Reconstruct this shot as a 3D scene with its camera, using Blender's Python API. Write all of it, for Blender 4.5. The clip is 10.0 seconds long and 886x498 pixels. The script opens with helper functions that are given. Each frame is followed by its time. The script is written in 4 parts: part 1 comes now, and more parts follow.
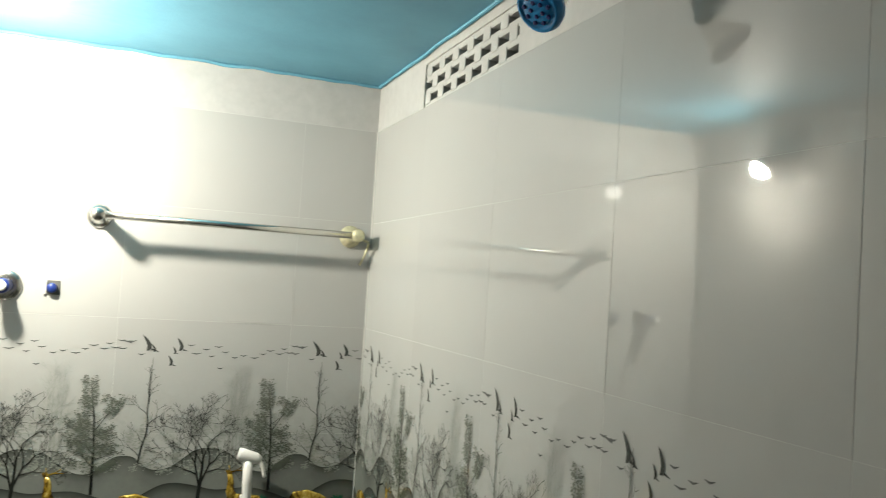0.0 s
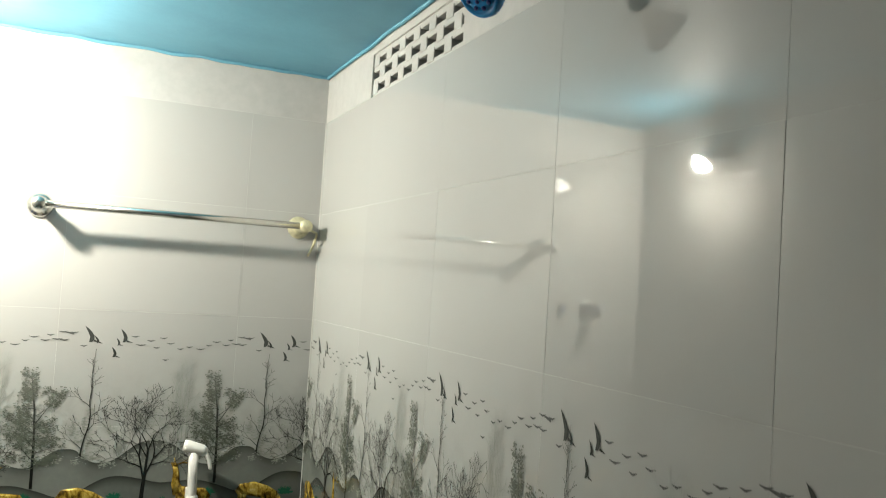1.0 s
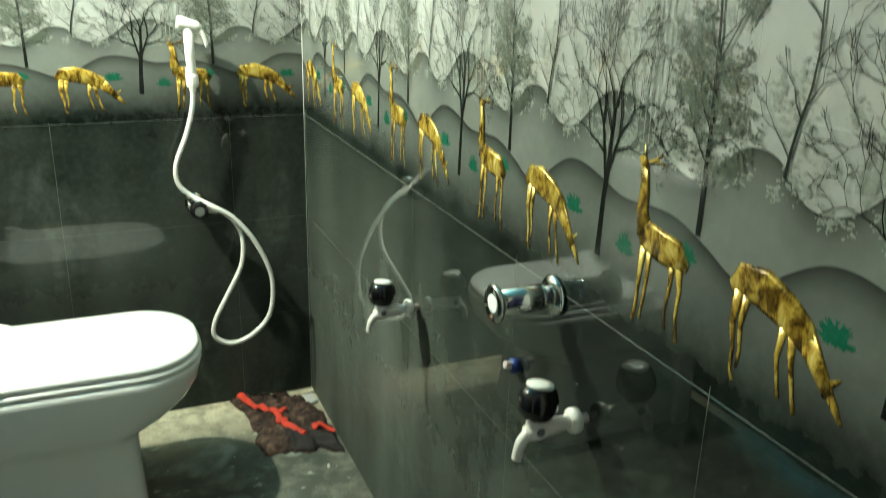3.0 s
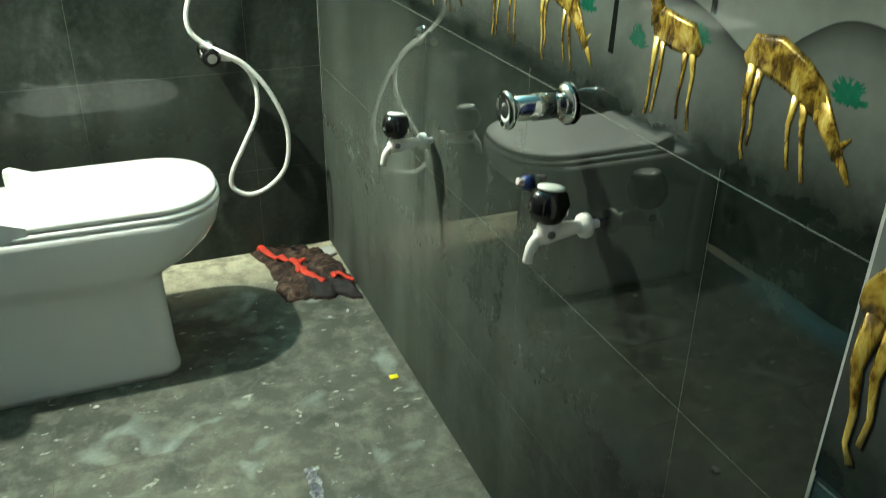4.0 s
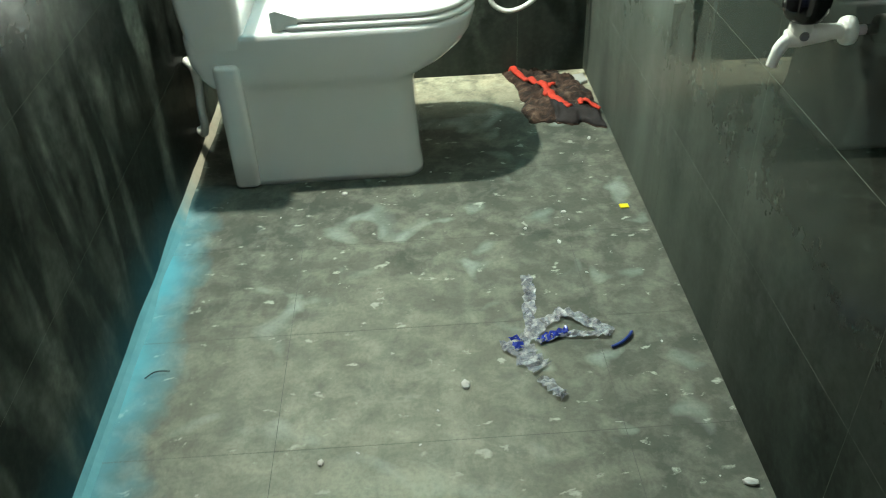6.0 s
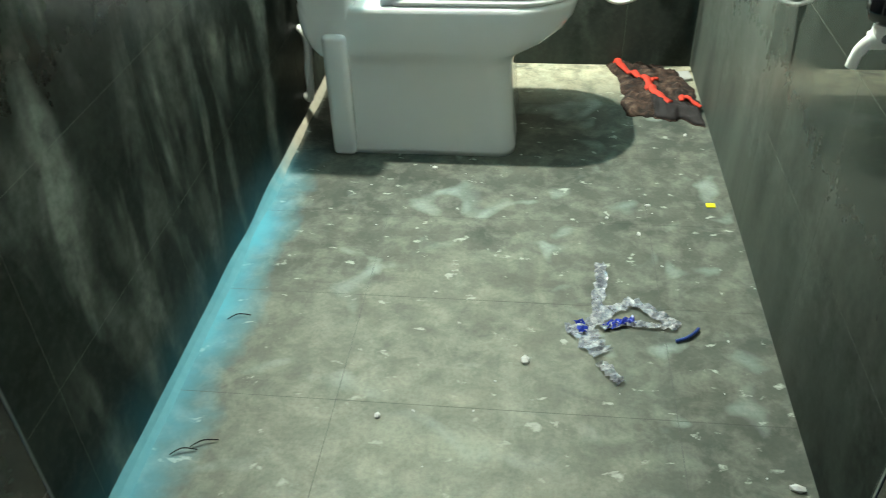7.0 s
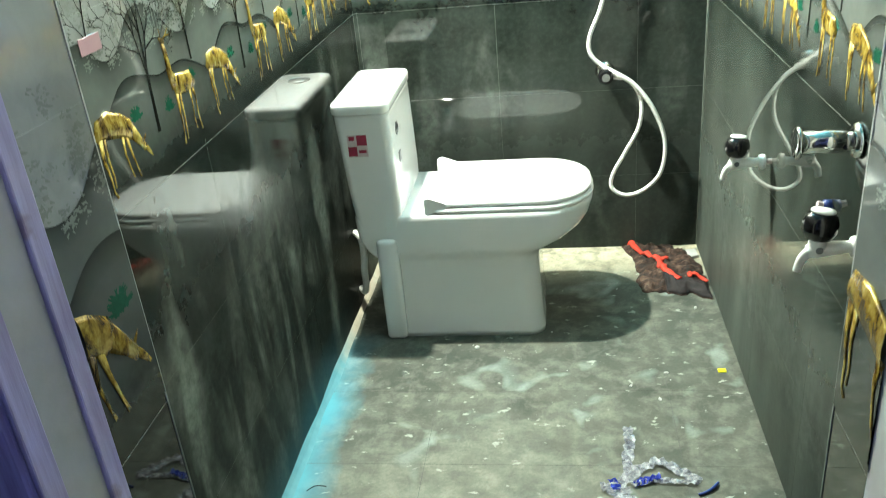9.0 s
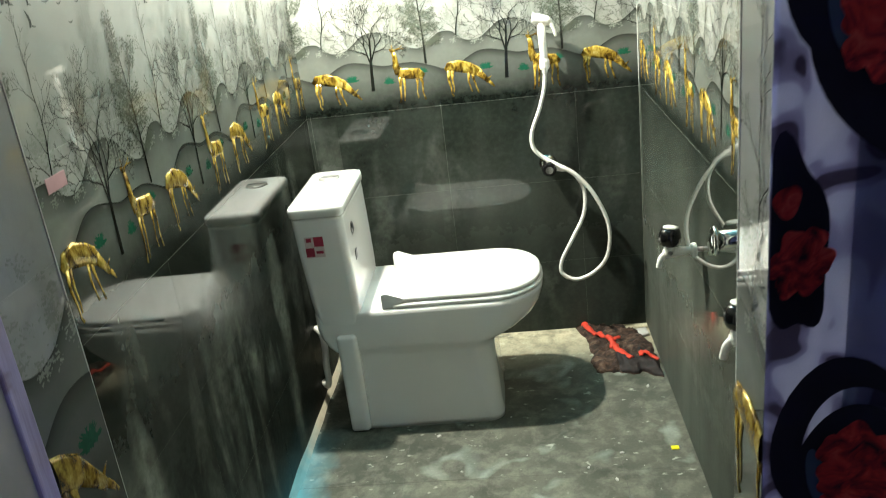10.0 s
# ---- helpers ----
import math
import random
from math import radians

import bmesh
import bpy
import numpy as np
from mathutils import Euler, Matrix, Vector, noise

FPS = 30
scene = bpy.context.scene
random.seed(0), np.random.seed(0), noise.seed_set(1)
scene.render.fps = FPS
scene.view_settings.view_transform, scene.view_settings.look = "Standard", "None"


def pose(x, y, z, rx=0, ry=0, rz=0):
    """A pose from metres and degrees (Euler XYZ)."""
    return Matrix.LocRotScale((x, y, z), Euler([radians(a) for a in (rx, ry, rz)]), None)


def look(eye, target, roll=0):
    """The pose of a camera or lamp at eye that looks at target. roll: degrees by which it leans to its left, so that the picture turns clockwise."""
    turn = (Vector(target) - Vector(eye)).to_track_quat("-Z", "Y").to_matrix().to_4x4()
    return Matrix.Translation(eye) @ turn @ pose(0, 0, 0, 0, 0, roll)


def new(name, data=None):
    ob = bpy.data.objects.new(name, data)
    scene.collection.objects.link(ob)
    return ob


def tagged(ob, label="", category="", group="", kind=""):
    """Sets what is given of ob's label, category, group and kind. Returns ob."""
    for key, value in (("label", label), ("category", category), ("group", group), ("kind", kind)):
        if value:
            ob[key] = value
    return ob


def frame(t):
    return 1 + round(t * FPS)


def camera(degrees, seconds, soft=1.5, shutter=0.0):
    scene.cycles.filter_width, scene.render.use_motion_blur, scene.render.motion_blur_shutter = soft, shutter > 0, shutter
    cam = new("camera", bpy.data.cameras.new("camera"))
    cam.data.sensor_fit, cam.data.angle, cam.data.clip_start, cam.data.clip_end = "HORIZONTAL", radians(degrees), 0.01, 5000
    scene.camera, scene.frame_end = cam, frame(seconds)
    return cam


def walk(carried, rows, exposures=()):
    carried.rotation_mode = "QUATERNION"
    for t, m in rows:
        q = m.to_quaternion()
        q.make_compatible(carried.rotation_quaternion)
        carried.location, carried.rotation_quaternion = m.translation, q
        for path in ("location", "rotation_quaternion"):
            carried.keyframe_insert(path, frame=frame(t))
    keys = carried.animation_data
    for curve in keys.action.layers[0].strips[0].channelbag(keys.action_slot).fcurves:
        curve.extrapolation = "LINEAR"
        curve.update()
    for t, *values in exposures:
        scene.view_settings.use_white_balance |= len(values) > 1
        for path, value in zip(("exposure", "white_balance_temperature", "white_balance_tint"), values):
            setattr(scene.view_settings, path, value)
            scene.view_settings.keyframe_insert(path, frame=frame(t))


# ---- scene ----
cam = camera(56.1, 10.0, soft=1.0, shutter=0.4)
PATH = [
    (0, (-0.643, -2.342, 1.626), (0.052, -0.468, 1.713), 3.7),
    (0.5, (-0.635, -2.353, 1.631), (0.144, -0.514, 1.73), 4.1),
    (1, (-0.629, -2.36, 1.603), (0.167, -0.527, 1.695), 3.6),
    (1.5, (-0.622, -2.355, 1.524), (0.181, -0.525, 1.444), 2.7),
    (2, (-0.609, -2.349, 1.448), (0.188, -0.542, 1.135), 1.9),
    (2.5, (-0.588, -2.344, 1.371), (0.19, -0.566, 0.89), 1.6),
    (3, (-0.572, -2.347, 1.307), (0.18, -0.613, 0.652), 1.6),
    (3.2, (-0.58, -2.356, 1.294), (0.168, -0.653, 0.558), 1.2),
    (4.3, (-0.573, -2.396, 1.191), (0.065, -0.76, 0.234), 0.5),
    (4.5, (-0.57, -2.395, 1.189), (0.043, -0.774, 0.191), 0.3),
    (5, (-0.578, -2.416, 1.157), (-0.049, -0.798, 0.107), -0.4),
    (5.5, (-0.566, -2.428, 1.131), (-0.346, -0.796, -0.003), -3.0),
    (5.7, (-0.554, -2.437, 1.129), (-0.428, -0.814, -0.033), -3.3),
    (6.8, (-0.486, -2.486, 1.136), (-0.62, -0.898, -0.072), -1.1),
    (7, (-0.478, -2.505, 1.134), (-0.685, -0.919, -0.067), -2.0),
    (7.5, (-0.455, -2.547, 1.15), (-0.762, -0.935, 0.007), -4.3),
    (8, (-0.409, -2.601, 1.212), (-0.797, -0.958, 0.138), -6.1),
    (8.5, (-0.45, -2.679, 1.28), (-0.768, -0.937, 0.349), -5.4),
    (9, (-0.47, -2.752, 1.345), (-0.756, -0.971, 0.481), -5.6),
    (9.5, (-0.453, -2.777, 1.373), (-0.678, -0.944, 0.606), -6.1),
    (10, (-0.425, -2.815, 1.427), (-0.62, -0.954, 0.721), -7.0),
]
EXPOSURES = [(0, 0.3, 6700, 10), (1, 0.35, 6700, 10), (2, 0.4, 6550, 5), (3, 1.82, 6600, -8), (4.5, 2.05, 6350, -6), (5.5, 2.1, 6300, -5), (7, 2.55, 6200, -3), (8, 2.6, 6250, -3), (9, 2.9, 6250, -2), (9.5, 2.72, 6500, 3), (10, 2.2, 6700, 5)]
walk(cam, [(t, look(eye, target, roll)) for t, eye, target, roll in PATH], EXPOSURES)

# ---- world and light ----
world = bpy.data.worlds.new("night")
scene.world = world
world.use_nodes = True
world.node_tree.nodes["Background"].inputs["Color"].default_value = (0.02, 0.025, 0.04, 1)
world.node_tree.nodes["Background"].inputs["Strength"].default_value = 0.3
BULB = (-1.052, -0.395, 2.025)
BULB_GLOW = 1650.0
TUBE_GLOW = 17.0

# ---- plan, metres ----
XL, YF, ZC = -1.136, -2.12, 2.195          # left wall, inner front wall, ceiling
REV_L, REV_R, YO = -0.86, -0.243, -2.22    # doorway faces and the end of their tiles
ROWS_Z = [0.0, 0.275, 0.578, 0.881, 1.184, 1.487, 1.79, 2.06]


# ---- materials ----
class Nodes:
    """Short hand for building one material."""

    def __init__(self, name):
        self.mat = bpy.data.materials.new(name)
        self.mat.use_nodes = True
        self.tree = self.mat.node_tree
        self.bsdf = self.tree.nodes["Principled BSDF"]

    def node(self, kind, **inputs):
        n = self.tree.nodes.new(kind)
        for k, v in inputs.items():
            self.put(n.inputs[k.replace("_", " ")], v)
        return n

    def put(self, socket, v):
        if isinstance(v, bpy.types.NodeSocket):
            self.tree.links.new(v, socket)
        elif isinstance(v, tuple) and len(v) == 3 and socket.type == "RGBA":
            socket.default_value = (*v, 1)
        else:
            socket.default_value = v

    def math(self, op, a, b=0.0, clamp=False):
        n = self.tree.nodes.new("ShaderNodeMath")
        n.operation, n.use_clamp = op, clamp
        self.put(n.inputs[0], a)
        self.put(n.inputs[1], b)
        return n.outputs[0]

    def mix(self, fac, a, b):
        n = self.tree.nodes.new("ShaderNodeMix")
        n.data_type = "RGBA"
        self.put(n.inputs[0], fac)
        self.put(n.inputs[6], a)
        self.put(n.inputs[7], b)
        return n.outputs[2]

    def ramp(self, fac, stops):
        n = self.tree.nodes.new("ShaderNodeValToRGB")
        while len(n.color_ramp.elements) < len(stops):
            n.color_ramp.elements.new(0.5)
        for e, (p, c) in zip(n.color_ramp.elements, stops):
            e.position = p
            e.color = (*c, 1) if isinstance(c, tuple) else (c, c, c, 1)
        self.put(n.inputs[0], fac)
        return n.outputs[0]

    def place(self):
        return self.tree.nodes.new("ShaderNodeNewGeometry").outputs["Position"]

    def xyz(self, v):
        n = self.tree.nodes.new("ShaderNodeSeparateXYZ")
        self.put(n.inputs[0], v)
        return n.outputs

    def scaled(self, v, s):
        n = self.tree.nodes.new("ShaderNodeMapping")
        self.put(n.inputs[0], v)
        n.inputs["Scale"].default_value = s
        return n.outputs[0]

    def noise(self, v, scale, detail=4.0, rough=0.55, distort=0.0):
        return self.node("ShaderNodeTexNoise", Vector=v, Scale=scale, Detail=detail, Roughness=rough, Distortion=distort).outputs[0]

    def bump(self, height, strength, distance=0.002):
        n = self.node("ShaderNodeBump", Strength=strength, Distance=distance, Height=height)
        self.put(self.bsdf.inputs["Normal"], n.outputs[0])

    def done(self, color=None, rough=0.5, metal=0.0, **more):
        if color is not None:
            self.put(self.bsdf.inputs["Base Color"], color)
        self.put(self.bsdf.inputs["Roughness"], rough)
        self.put(self.bsdf.inputs["Metallic"], metal)
        for k, v in more.items():
            self.put(self.bsdf.inputs[k.replace("_", " ")], v)
        return self.mat


def simple(name, color, rough=0.4, metal=0.0, grain=30.0, vary=0.12, bump=0.05, **more):
    """Plain stuff with a little cloudiness and grain at two scales."""
    n = Nodes(name)
    v = n.place()
    a = n.noise(v, grain, 3.0)
    b = n.noise(v, grain * 0.17, 3.0)
    f = n.math("ADD", n.math("MULTIPLY", a, 0.5), n.math("MULTIPLY", b, 0.5))
    lo = tuple(c * (1 - vary) for c in color)
    hi = tuple(min(1.0, c * (1 + vary)) for c in color)
    if bump:
        n.bump(a, bump, 0.001)
    return n.done(n.mix(n.ramp(f, [(0.3, 0.0), (0.7, 1.0)]), lo, hi), rough, metal, **more)


def tile_material():
    """Glazed mural tile: dark slate at the foot, grey mist, white above."""
    n = Nodes("glazed_mural_tile")
    v = n.place()
    x, y, z = n.xyz(v)
    cloud = n.noise(v, 9.0, 6.0, 0.65)
    fine = n.noise(v, 60.0, 4.0, 0.6)
    dark = n.mix(n.ramp(cloud, [(0.3, 0.0), (0.72, 1.0)]), (0.002, 0.0035, 0.0026), (0.017, 0.023, 0.019))
    dark = n.mix(n.math("MULTIPLY", n.ramp(fine, [(0.45, 0.0), (0.8, 1.0)]), 0.4), dark, (0.042, 0.053, 0.043))
    # dried cement smears that run down the dark rows
    streak = n.noise(n.scaled(v, (8.0, 8.0, 2.6)), 1.0, 3.5, 0.5, 0.5)
    blotch = n.noise(v, 26.0, 5.0, 0.65)
    streak = n.math("MULTIPLY", n.ramp(streak, [(0.48, 0.0), (0.78, 1.0)]), n.ramp(blotch, [(0.3, 0.3), (0.65, 1.0)]))
    low = n.ramp(z, [(0.0, 0.8), (0.5, 1.0), (0.86, 0.25), (0.9, 0.0)])
    # streaks are fewer towards the doorway; the fade also paints the bulb's falloff
    side = n.math("ADD", n.ramp(n.math("MULTIPLY", n.math("ADD", y, n.math("MULTIPLY", cloud, 0.4)), -0.5), [(0.34, 1.0), (0.74, 0.03)]), n.math("LESS_THAN", x, -0.5), True)
    low = n.math("MULTIPLY", low, side)
    on_right = n.math("MULTIPLY", n.math("GREATER_THAN", x, -0.02), n.math("LESS_THAN", y, -0.012))
    smear = n.math("MULTIPLY", n.math("MULTIPLY", streak, low), n.math("ADD", 0.42, n.math("MULTIPLY", n.math("LESS_THAN", x, XL + 0.1), 0.5)))
    # grey cement film by the taps, strengthened to paint bulb light near the back
    film_noise = n.noise(n.scaled(v, (5.0, 5.0, 1.1)), 1.0, 4.0, 0.55, 0.3)
    film = n.math("MULTIPLY", n.math("MULTIPLY", on_right, low), n.ramp(film_noise, [(0.3, 0.14), (0.7, 0.44)]))
    film = n.math("MAXIMUM", film, n.math("MULTIPLY", n.math("GREATER_THAN", y, -0.012), n.math("MULTIPLY", low, n.ramp(film_noise, [(0.35, 0.05), (0.7, 0.17)]))))
    smear = n.math("MAXIMUM", smear, film)
    dark = n.mix(smear, dark, (0.27, 0.30, 0.26))
    # cyan glow reflected from the painted floor edge, put into the side wall's colour
    mist = n.math("ADD", z, n.math("MULTIPLY", n.math("SUBTRACT", cloud, 0.5), 0.12))
    mist = n.math("MULTIPLY", n.math("MULTIPLY", n.ramp(mist, [(0.0, 1.0), (0.14, 0.0)]), n.math("LESS_THAN", x, XL + 0.05)), n.ramp(n.math("MULTIPLY", y, -1.0), [(0.50, 0.0), (0.85, 1.0)]))
    dark = n.mix(n.math("MULTIPLY", mist, 0.22), dark, (0.06, 0.25, 0.32))
    pale = n.noise(n.scaled(v, (30.0, 30.0, 22.0)), 1.0, 6.0, 0.7, 0.8)
    band = n.ramp(n.math("MULTIPLY", z, 0.5), [(0.53, 1.0), (0.60, 0.55), (0.67, 0.0)])
    sky = n.ramp(n.math("MULTIPLY", z, 0.5), [(0.5, (0.39, 0.40, 0.375)), (0.62, (0.405, 0.412, 0.39)), (0.72, (0.415, 0.415, 0.395)), (0.9, (0.42, 0.416, 0.397))])
    sky = n.mix(n.math("MULTIPLY", n.math("MULTIPLY", n.ramp(pale, [(0.45, 0.0), (0.62, 1.0)]), band), 0.45), sky, (0.26, 0.28, 0.25))
    dirt = n.noise(v, 5.0, 6.0, 0.6)
    sky = n.mix(n.math("MULTIPLY", n.ramp(dirt, [(0.5, 0.0), (0.8, 1.0)]), 0.16), sky, (0.37, 0.36, 0.33))
    split = n.ramp(z, [(0.93, 0.0), (0.99, 1.0)])
    rnd = n.tree.nodes.new("ShaderNodeObjectInfo").outputs["Random"]
    tone = n.math("ADD", 0.95, n.math("MULTIPLY", rnd, 0.07))
    hue = n.node("ShaderNodeHueSaturation", Color=n.mix(split, dark, sky), Value=tone)
    n.bump(n.noise(v, 9.0, 2.0), 0.015, 0.0015)
    rough = n.math("ADD", 0.015, n.math("MULTIPLY", n.math("MULTIPLY", streak, low), n.math("ADD", 0.05, n.math("MULTIPLY", n.math("LESS_THAN", x, XL + 0.1), 0.6))))
    reach = n.math("SUBTRACT", n.math("ADD", z, n.math("ADD", n.math("MULTIPLY", streak, 0.12), n.math("MULTIPLY", blotch, 0.2))), n.math("MULTIPLY", n.math("LESS_THAN", x, XL + 0.1), 0.25))
    splash = n.ramp(reach, [(0.30, 0.48), (0.52, 0.25), (0.66, 0.0)])
    rough = n.math("ADD", rough, splash)
    rough = n.math("ADD", rough, n.math("MULTIPLY", n.ramp(cloud, [(0.4, 0.0), (0.8, 1.0)]), 0.02))
    return n.done(hue.outputs[0], rough, Specular_IOR_Level=n.math("SUBTRACT", n.math("ADD", 0.5, n.math("MULTIPLY", split, 0.12)), n.math("MULTIPLY", splash, 0.85)))


def printed(name, stops, noise_scale=80.0, vary=0.25):
    """Ink under the glaze; stops give the colour by height."""
    n = Nodes(name)
    v = n.place()
    z = n.xyz(v)[2]
    c = n.ramp(n.math("MULTIPLY", z, 0.5), [(h * 0.5, col) for h, col in stops])
    f = n.noise(v, noise_scale, 5.0, 0.65)
    hue = n.node("ShaderNodeHueSaturation", Color=c, Value=n.math("ADD", 1.0 - vary, n.math("MULTIPLY", f, 2 * vary)))
    return n.done(hue.outputs[0], 0.08)


def gold_material():
    n = Nodes("gold_print")
    v = n.place()
    f = n.noise(n.scaled(v, (48.0, 48.0, 30.0)), 1.0, 5.0, 0.7, 0.5)
    c = n.ramp(f, [(0.32, (0.016, 0.010, 0.004)), (0.43, (0.14, 0.08, 0.010)), (0.51, (0.40, 0.26, 0.034)), (0.61, (0.62, 0.46, 0.10)), (0.73, (0.85, 0.74, 0.36))])
    n.bump(f, 0.25, 0.002)
    return n.done(c, 0.25, 0.35)


def floor_material():
    """Dark matt floor tile with cement film, white splashes and cyan overspray at one edge."""
    n = Nodes("dirty_floor_tile")
    v = n.place()
    x, y, z = n.xyz(v)
    a = n.noise(v, 5.0, 7.0, 0.65, 0.4)
    b = n.noise(v, 15.0, 7.0, 0.66, 0.25)
    c = n.noise(v, 120.0, 3.0, 0.6)
    col = n.mix(n.ramp(a, [(0.26, 0.0), (0.74, 1.0)]), (0.044, 0.051, 0.043), (0.130, 0.134, 0.110))
    col = n.mix(n.math("MULTIPLY", n.ramp(b, [(0.46, 0.0), (0.74, 1.0)]), 0.6), col, (0.27, 0.268, 0.22))
    spots = n.ramp(n.noise(n.scaled(v, (1.0, 1.5, 1.0)), 21.0, 4.0, 0.55, 0.3), [(0.645, 0.0), (0.70, 1.0)])
    col = n.mix(n.math("MULTIPLY", spots, 0.7), col, (0.46, 0.48, 0.42))
    pool = n.ramp(n.noise(v, 8.0, 2.0, 0.4, 0.6), [(0.60, 0.0), (0.74, 1.0)])
    col = n.mix(n.math("MULTIPLY", pool, 0.6), col, (0.33, 0.38, 0.35))
    # dried cement on the way in, with the lit pool of floor painted into it
    lit_dust = n.math("MULTIPLY", n.ramp(n.math("ADD", n.math("MULTIPLY", y, -0.5), n.math("MULTIPLY", a, 0.3)), [(0.55, 0.0), (0.95, 1.0)]), n.ramp(n.math("ADD", n.math("ABSOLUTE", n.math("ADD", x, 0.66)), n.math("MULTIPLY", a, 0.3)), [(0.30, 1.0), (0.62, 0.0)]))
    col = n.mix(n.math("MULTIPLY", lit_dust, n.ramp(b, [(0.3, 0.35), (0.65, 0.85)])), col, (0.30, 0.30, 0.24))
    # pale dried grout wash in the back corner
    back = n.ramp(n.math("ADD", n.math("MULTIPLY", y, -1.0), n.math("MULTIPLY", b, 0.25)), [(0.18, 1.0), (0.42, 0.0)])
    col = n.mix(n.math("MULTIPLY", back, n.ramp(b, [(0.35, 0.25), (0.6, 0.95)])), col, (0.62, 0.56, 0.40))
    col = n.mix(n.math("MULTIPLY", n.ramp(c, [(0.4, 0.0), (0.75, 1.0)]), 0.25), col, (0.04, 0.042, 0.038))
    edge = n.math("ADD", n.math("SUBTRACT", x, XL), n.math("MULTIPLY", n.math("SUBTRACT", n.noise(v, 6.0, 4.0), 0.5), 0.16))
    spray = n.math("MULTIPLY", n.ramp(edge, [(0.0, 1.0), (0.04, 0.6), (0.11, 0.0)]), n.ramp(n.math("MULTIPLY", y, -1.0), [(0.55, 0.0), (0.80, 1.0)]))
    col = n.mix(n.math("MULTIPLY", spray, 0.85), col, (0.09, 0.32, 0.41))
    n.bump(n.math("ADD", n.math("MULTIPLY", b, 0.7), n.math("MULTIPLY", c, 0.3)), 0.25, 0.002)
    return n.done(col, n.ramp(a, [(0.3, 0.55), (0.7, 0.8)]), Specular_IOR_Level=0.12)


def ceiling_material():
    n = Nodes("blue_distemper")
    v = n.place()
    a = n.noise(v, 3.0, 5.0, 0.6)
    b = n.noise(v, 40.0, 4.0, 0.6)
    c = n.mix(n.ramp(a, [(0.3, 0.0), (0.7, 1.0)]), (0.085, 0.26, 0.36), (0.12, 0.34, 0.45))
    n.bump(b, 0.3, 0.003)
    return n.done(c, 0.6)


def jamb_material():
    n = Nodes("lilac_painted_wood")
    v = n.place()
    a = n.noise(n.scaled(v, (60.0, 60.0, 5.0)), 1.0, 5.0, 0.65)
    b = n.noise(v, 14.0, 5.0, 0.6)
    c = n.mix(n.ramp(a, [(0.35, 0.0), (0.65, 1.0)]), (0.30, 0.25, 0.42), (0.52, 0.48, 0.70))
    c = n.mix(n.math("MULTIPLY", n.ramp(b, [(0.58, 0.0), (0.68, 1.0)]), 0.6), c, (0.20, 0.12, 0.13))
    n.bump(a, 0.3, 0.002)
    return n.done(c, 0.55)


M_TILE = tile_material()
M_FLOOR = floor_material()
n = Nodes("pale_grout")
v = n.place()
M_GROUT = n.done(n.mix(n.ramp(n.math("ADD", n.xyz(v)[2], n.math("MULTIPLY", n.noise(v, 20.0), 0.1)), [(0.9, 0.0), (1.0, 1.0)]), (0.15, 0.165, 0.14), (0.54, 0.54, 0.51)), 0.8)
M_GROUT_DARK = simple("dark_floor_grout", (0.07, 0.072, 0.064), 0.8, grain=60.0)
M_PLASTER = simple("white_lime_plaster", (0.43, 0.425, 0.405), 0.55, grain=35.0, vary=0.1, bump=0.4)
M_OUTER = simple("bluish_white_wall", (0.50, 0.52, 0.70), 0.7, grain=25.0, vary=0.12, bump=0.3)
M_CEIL = ceiling_material()
M_CERAMIC = simple("white_vitreous_china", (0.80, 0.80, 0.79), 0.09, grain=8.0, vary=0.02, bump=0.0, Coat_Weight=0.4, Coat_Roughness=0.04)
M_SEAT = simple("white_seat_plastic", (0.83, 0.83, 0.82), 0.22, grain=10.0, vary=0.02, bump=0.0)
M_WHITE = simple("white_plastic", (0.78, 0.77, 0.73), 0.28, grain=40.0, vary=0.05, bump=0.02)
M_CHROME = simple("chrome", (0.56, 0.57, 0.56), 0.08, 1.0, grain=30.0, vary=0.06, bump=0.01)
M_BUTTON = simple("satin_chrome", (0.55, 0.55, 0.54), 0.35, 0.7, grain=30.0, vary=0.1, bump=0.02)
M_STEEL = simple("stainless_steel", (0.60, 0.59, 0.55), 0.2, 1.0, grain=50.0, vary=0.1, bump=0.02)
M_BRASSY = simple("yellowed_wrap", (0.62, 0.58, 0.38), 0.3, 0.3, grain=90.0, vary=0.35, bump=0.4)
M_BLACK = simple("black_gloss_plastic", (0.008, 0.008, 0.009), 0.12, grain=30.0, bump=0.0)
M_BLUE = simple("blue_plastic", (0.015, 0.20, 0.46), 0.25, grain=40.0, vary=0.15, bump=0.03)
M_NAVY = simple("navy_plastic", (0.012, 0.03, 0.16), 0.35, grain=60.0, vary=0.2)
M_RECESS_SHADE = simple("painted_recess_shade", (0.10, 0.10, 0.09), 0.8)
M_PINK = simple("pink_glaze", (0.52, 0.30, 0.33), 0.3)
M_GREY = simple("grey_logo_print", (0.16, 0.16, 0.17), 0.4)
M_MAROON = simple("maroon_label_print", (0.30, 0.015, 0.05), 0.45, grain=90.0, vary=0.3)
M_LABEL = simple("pale_label_print", (0.60, 0.50, 0.50), 0.45, grain=90.0, vary=0.2)
M_JAMB = jamb_material()


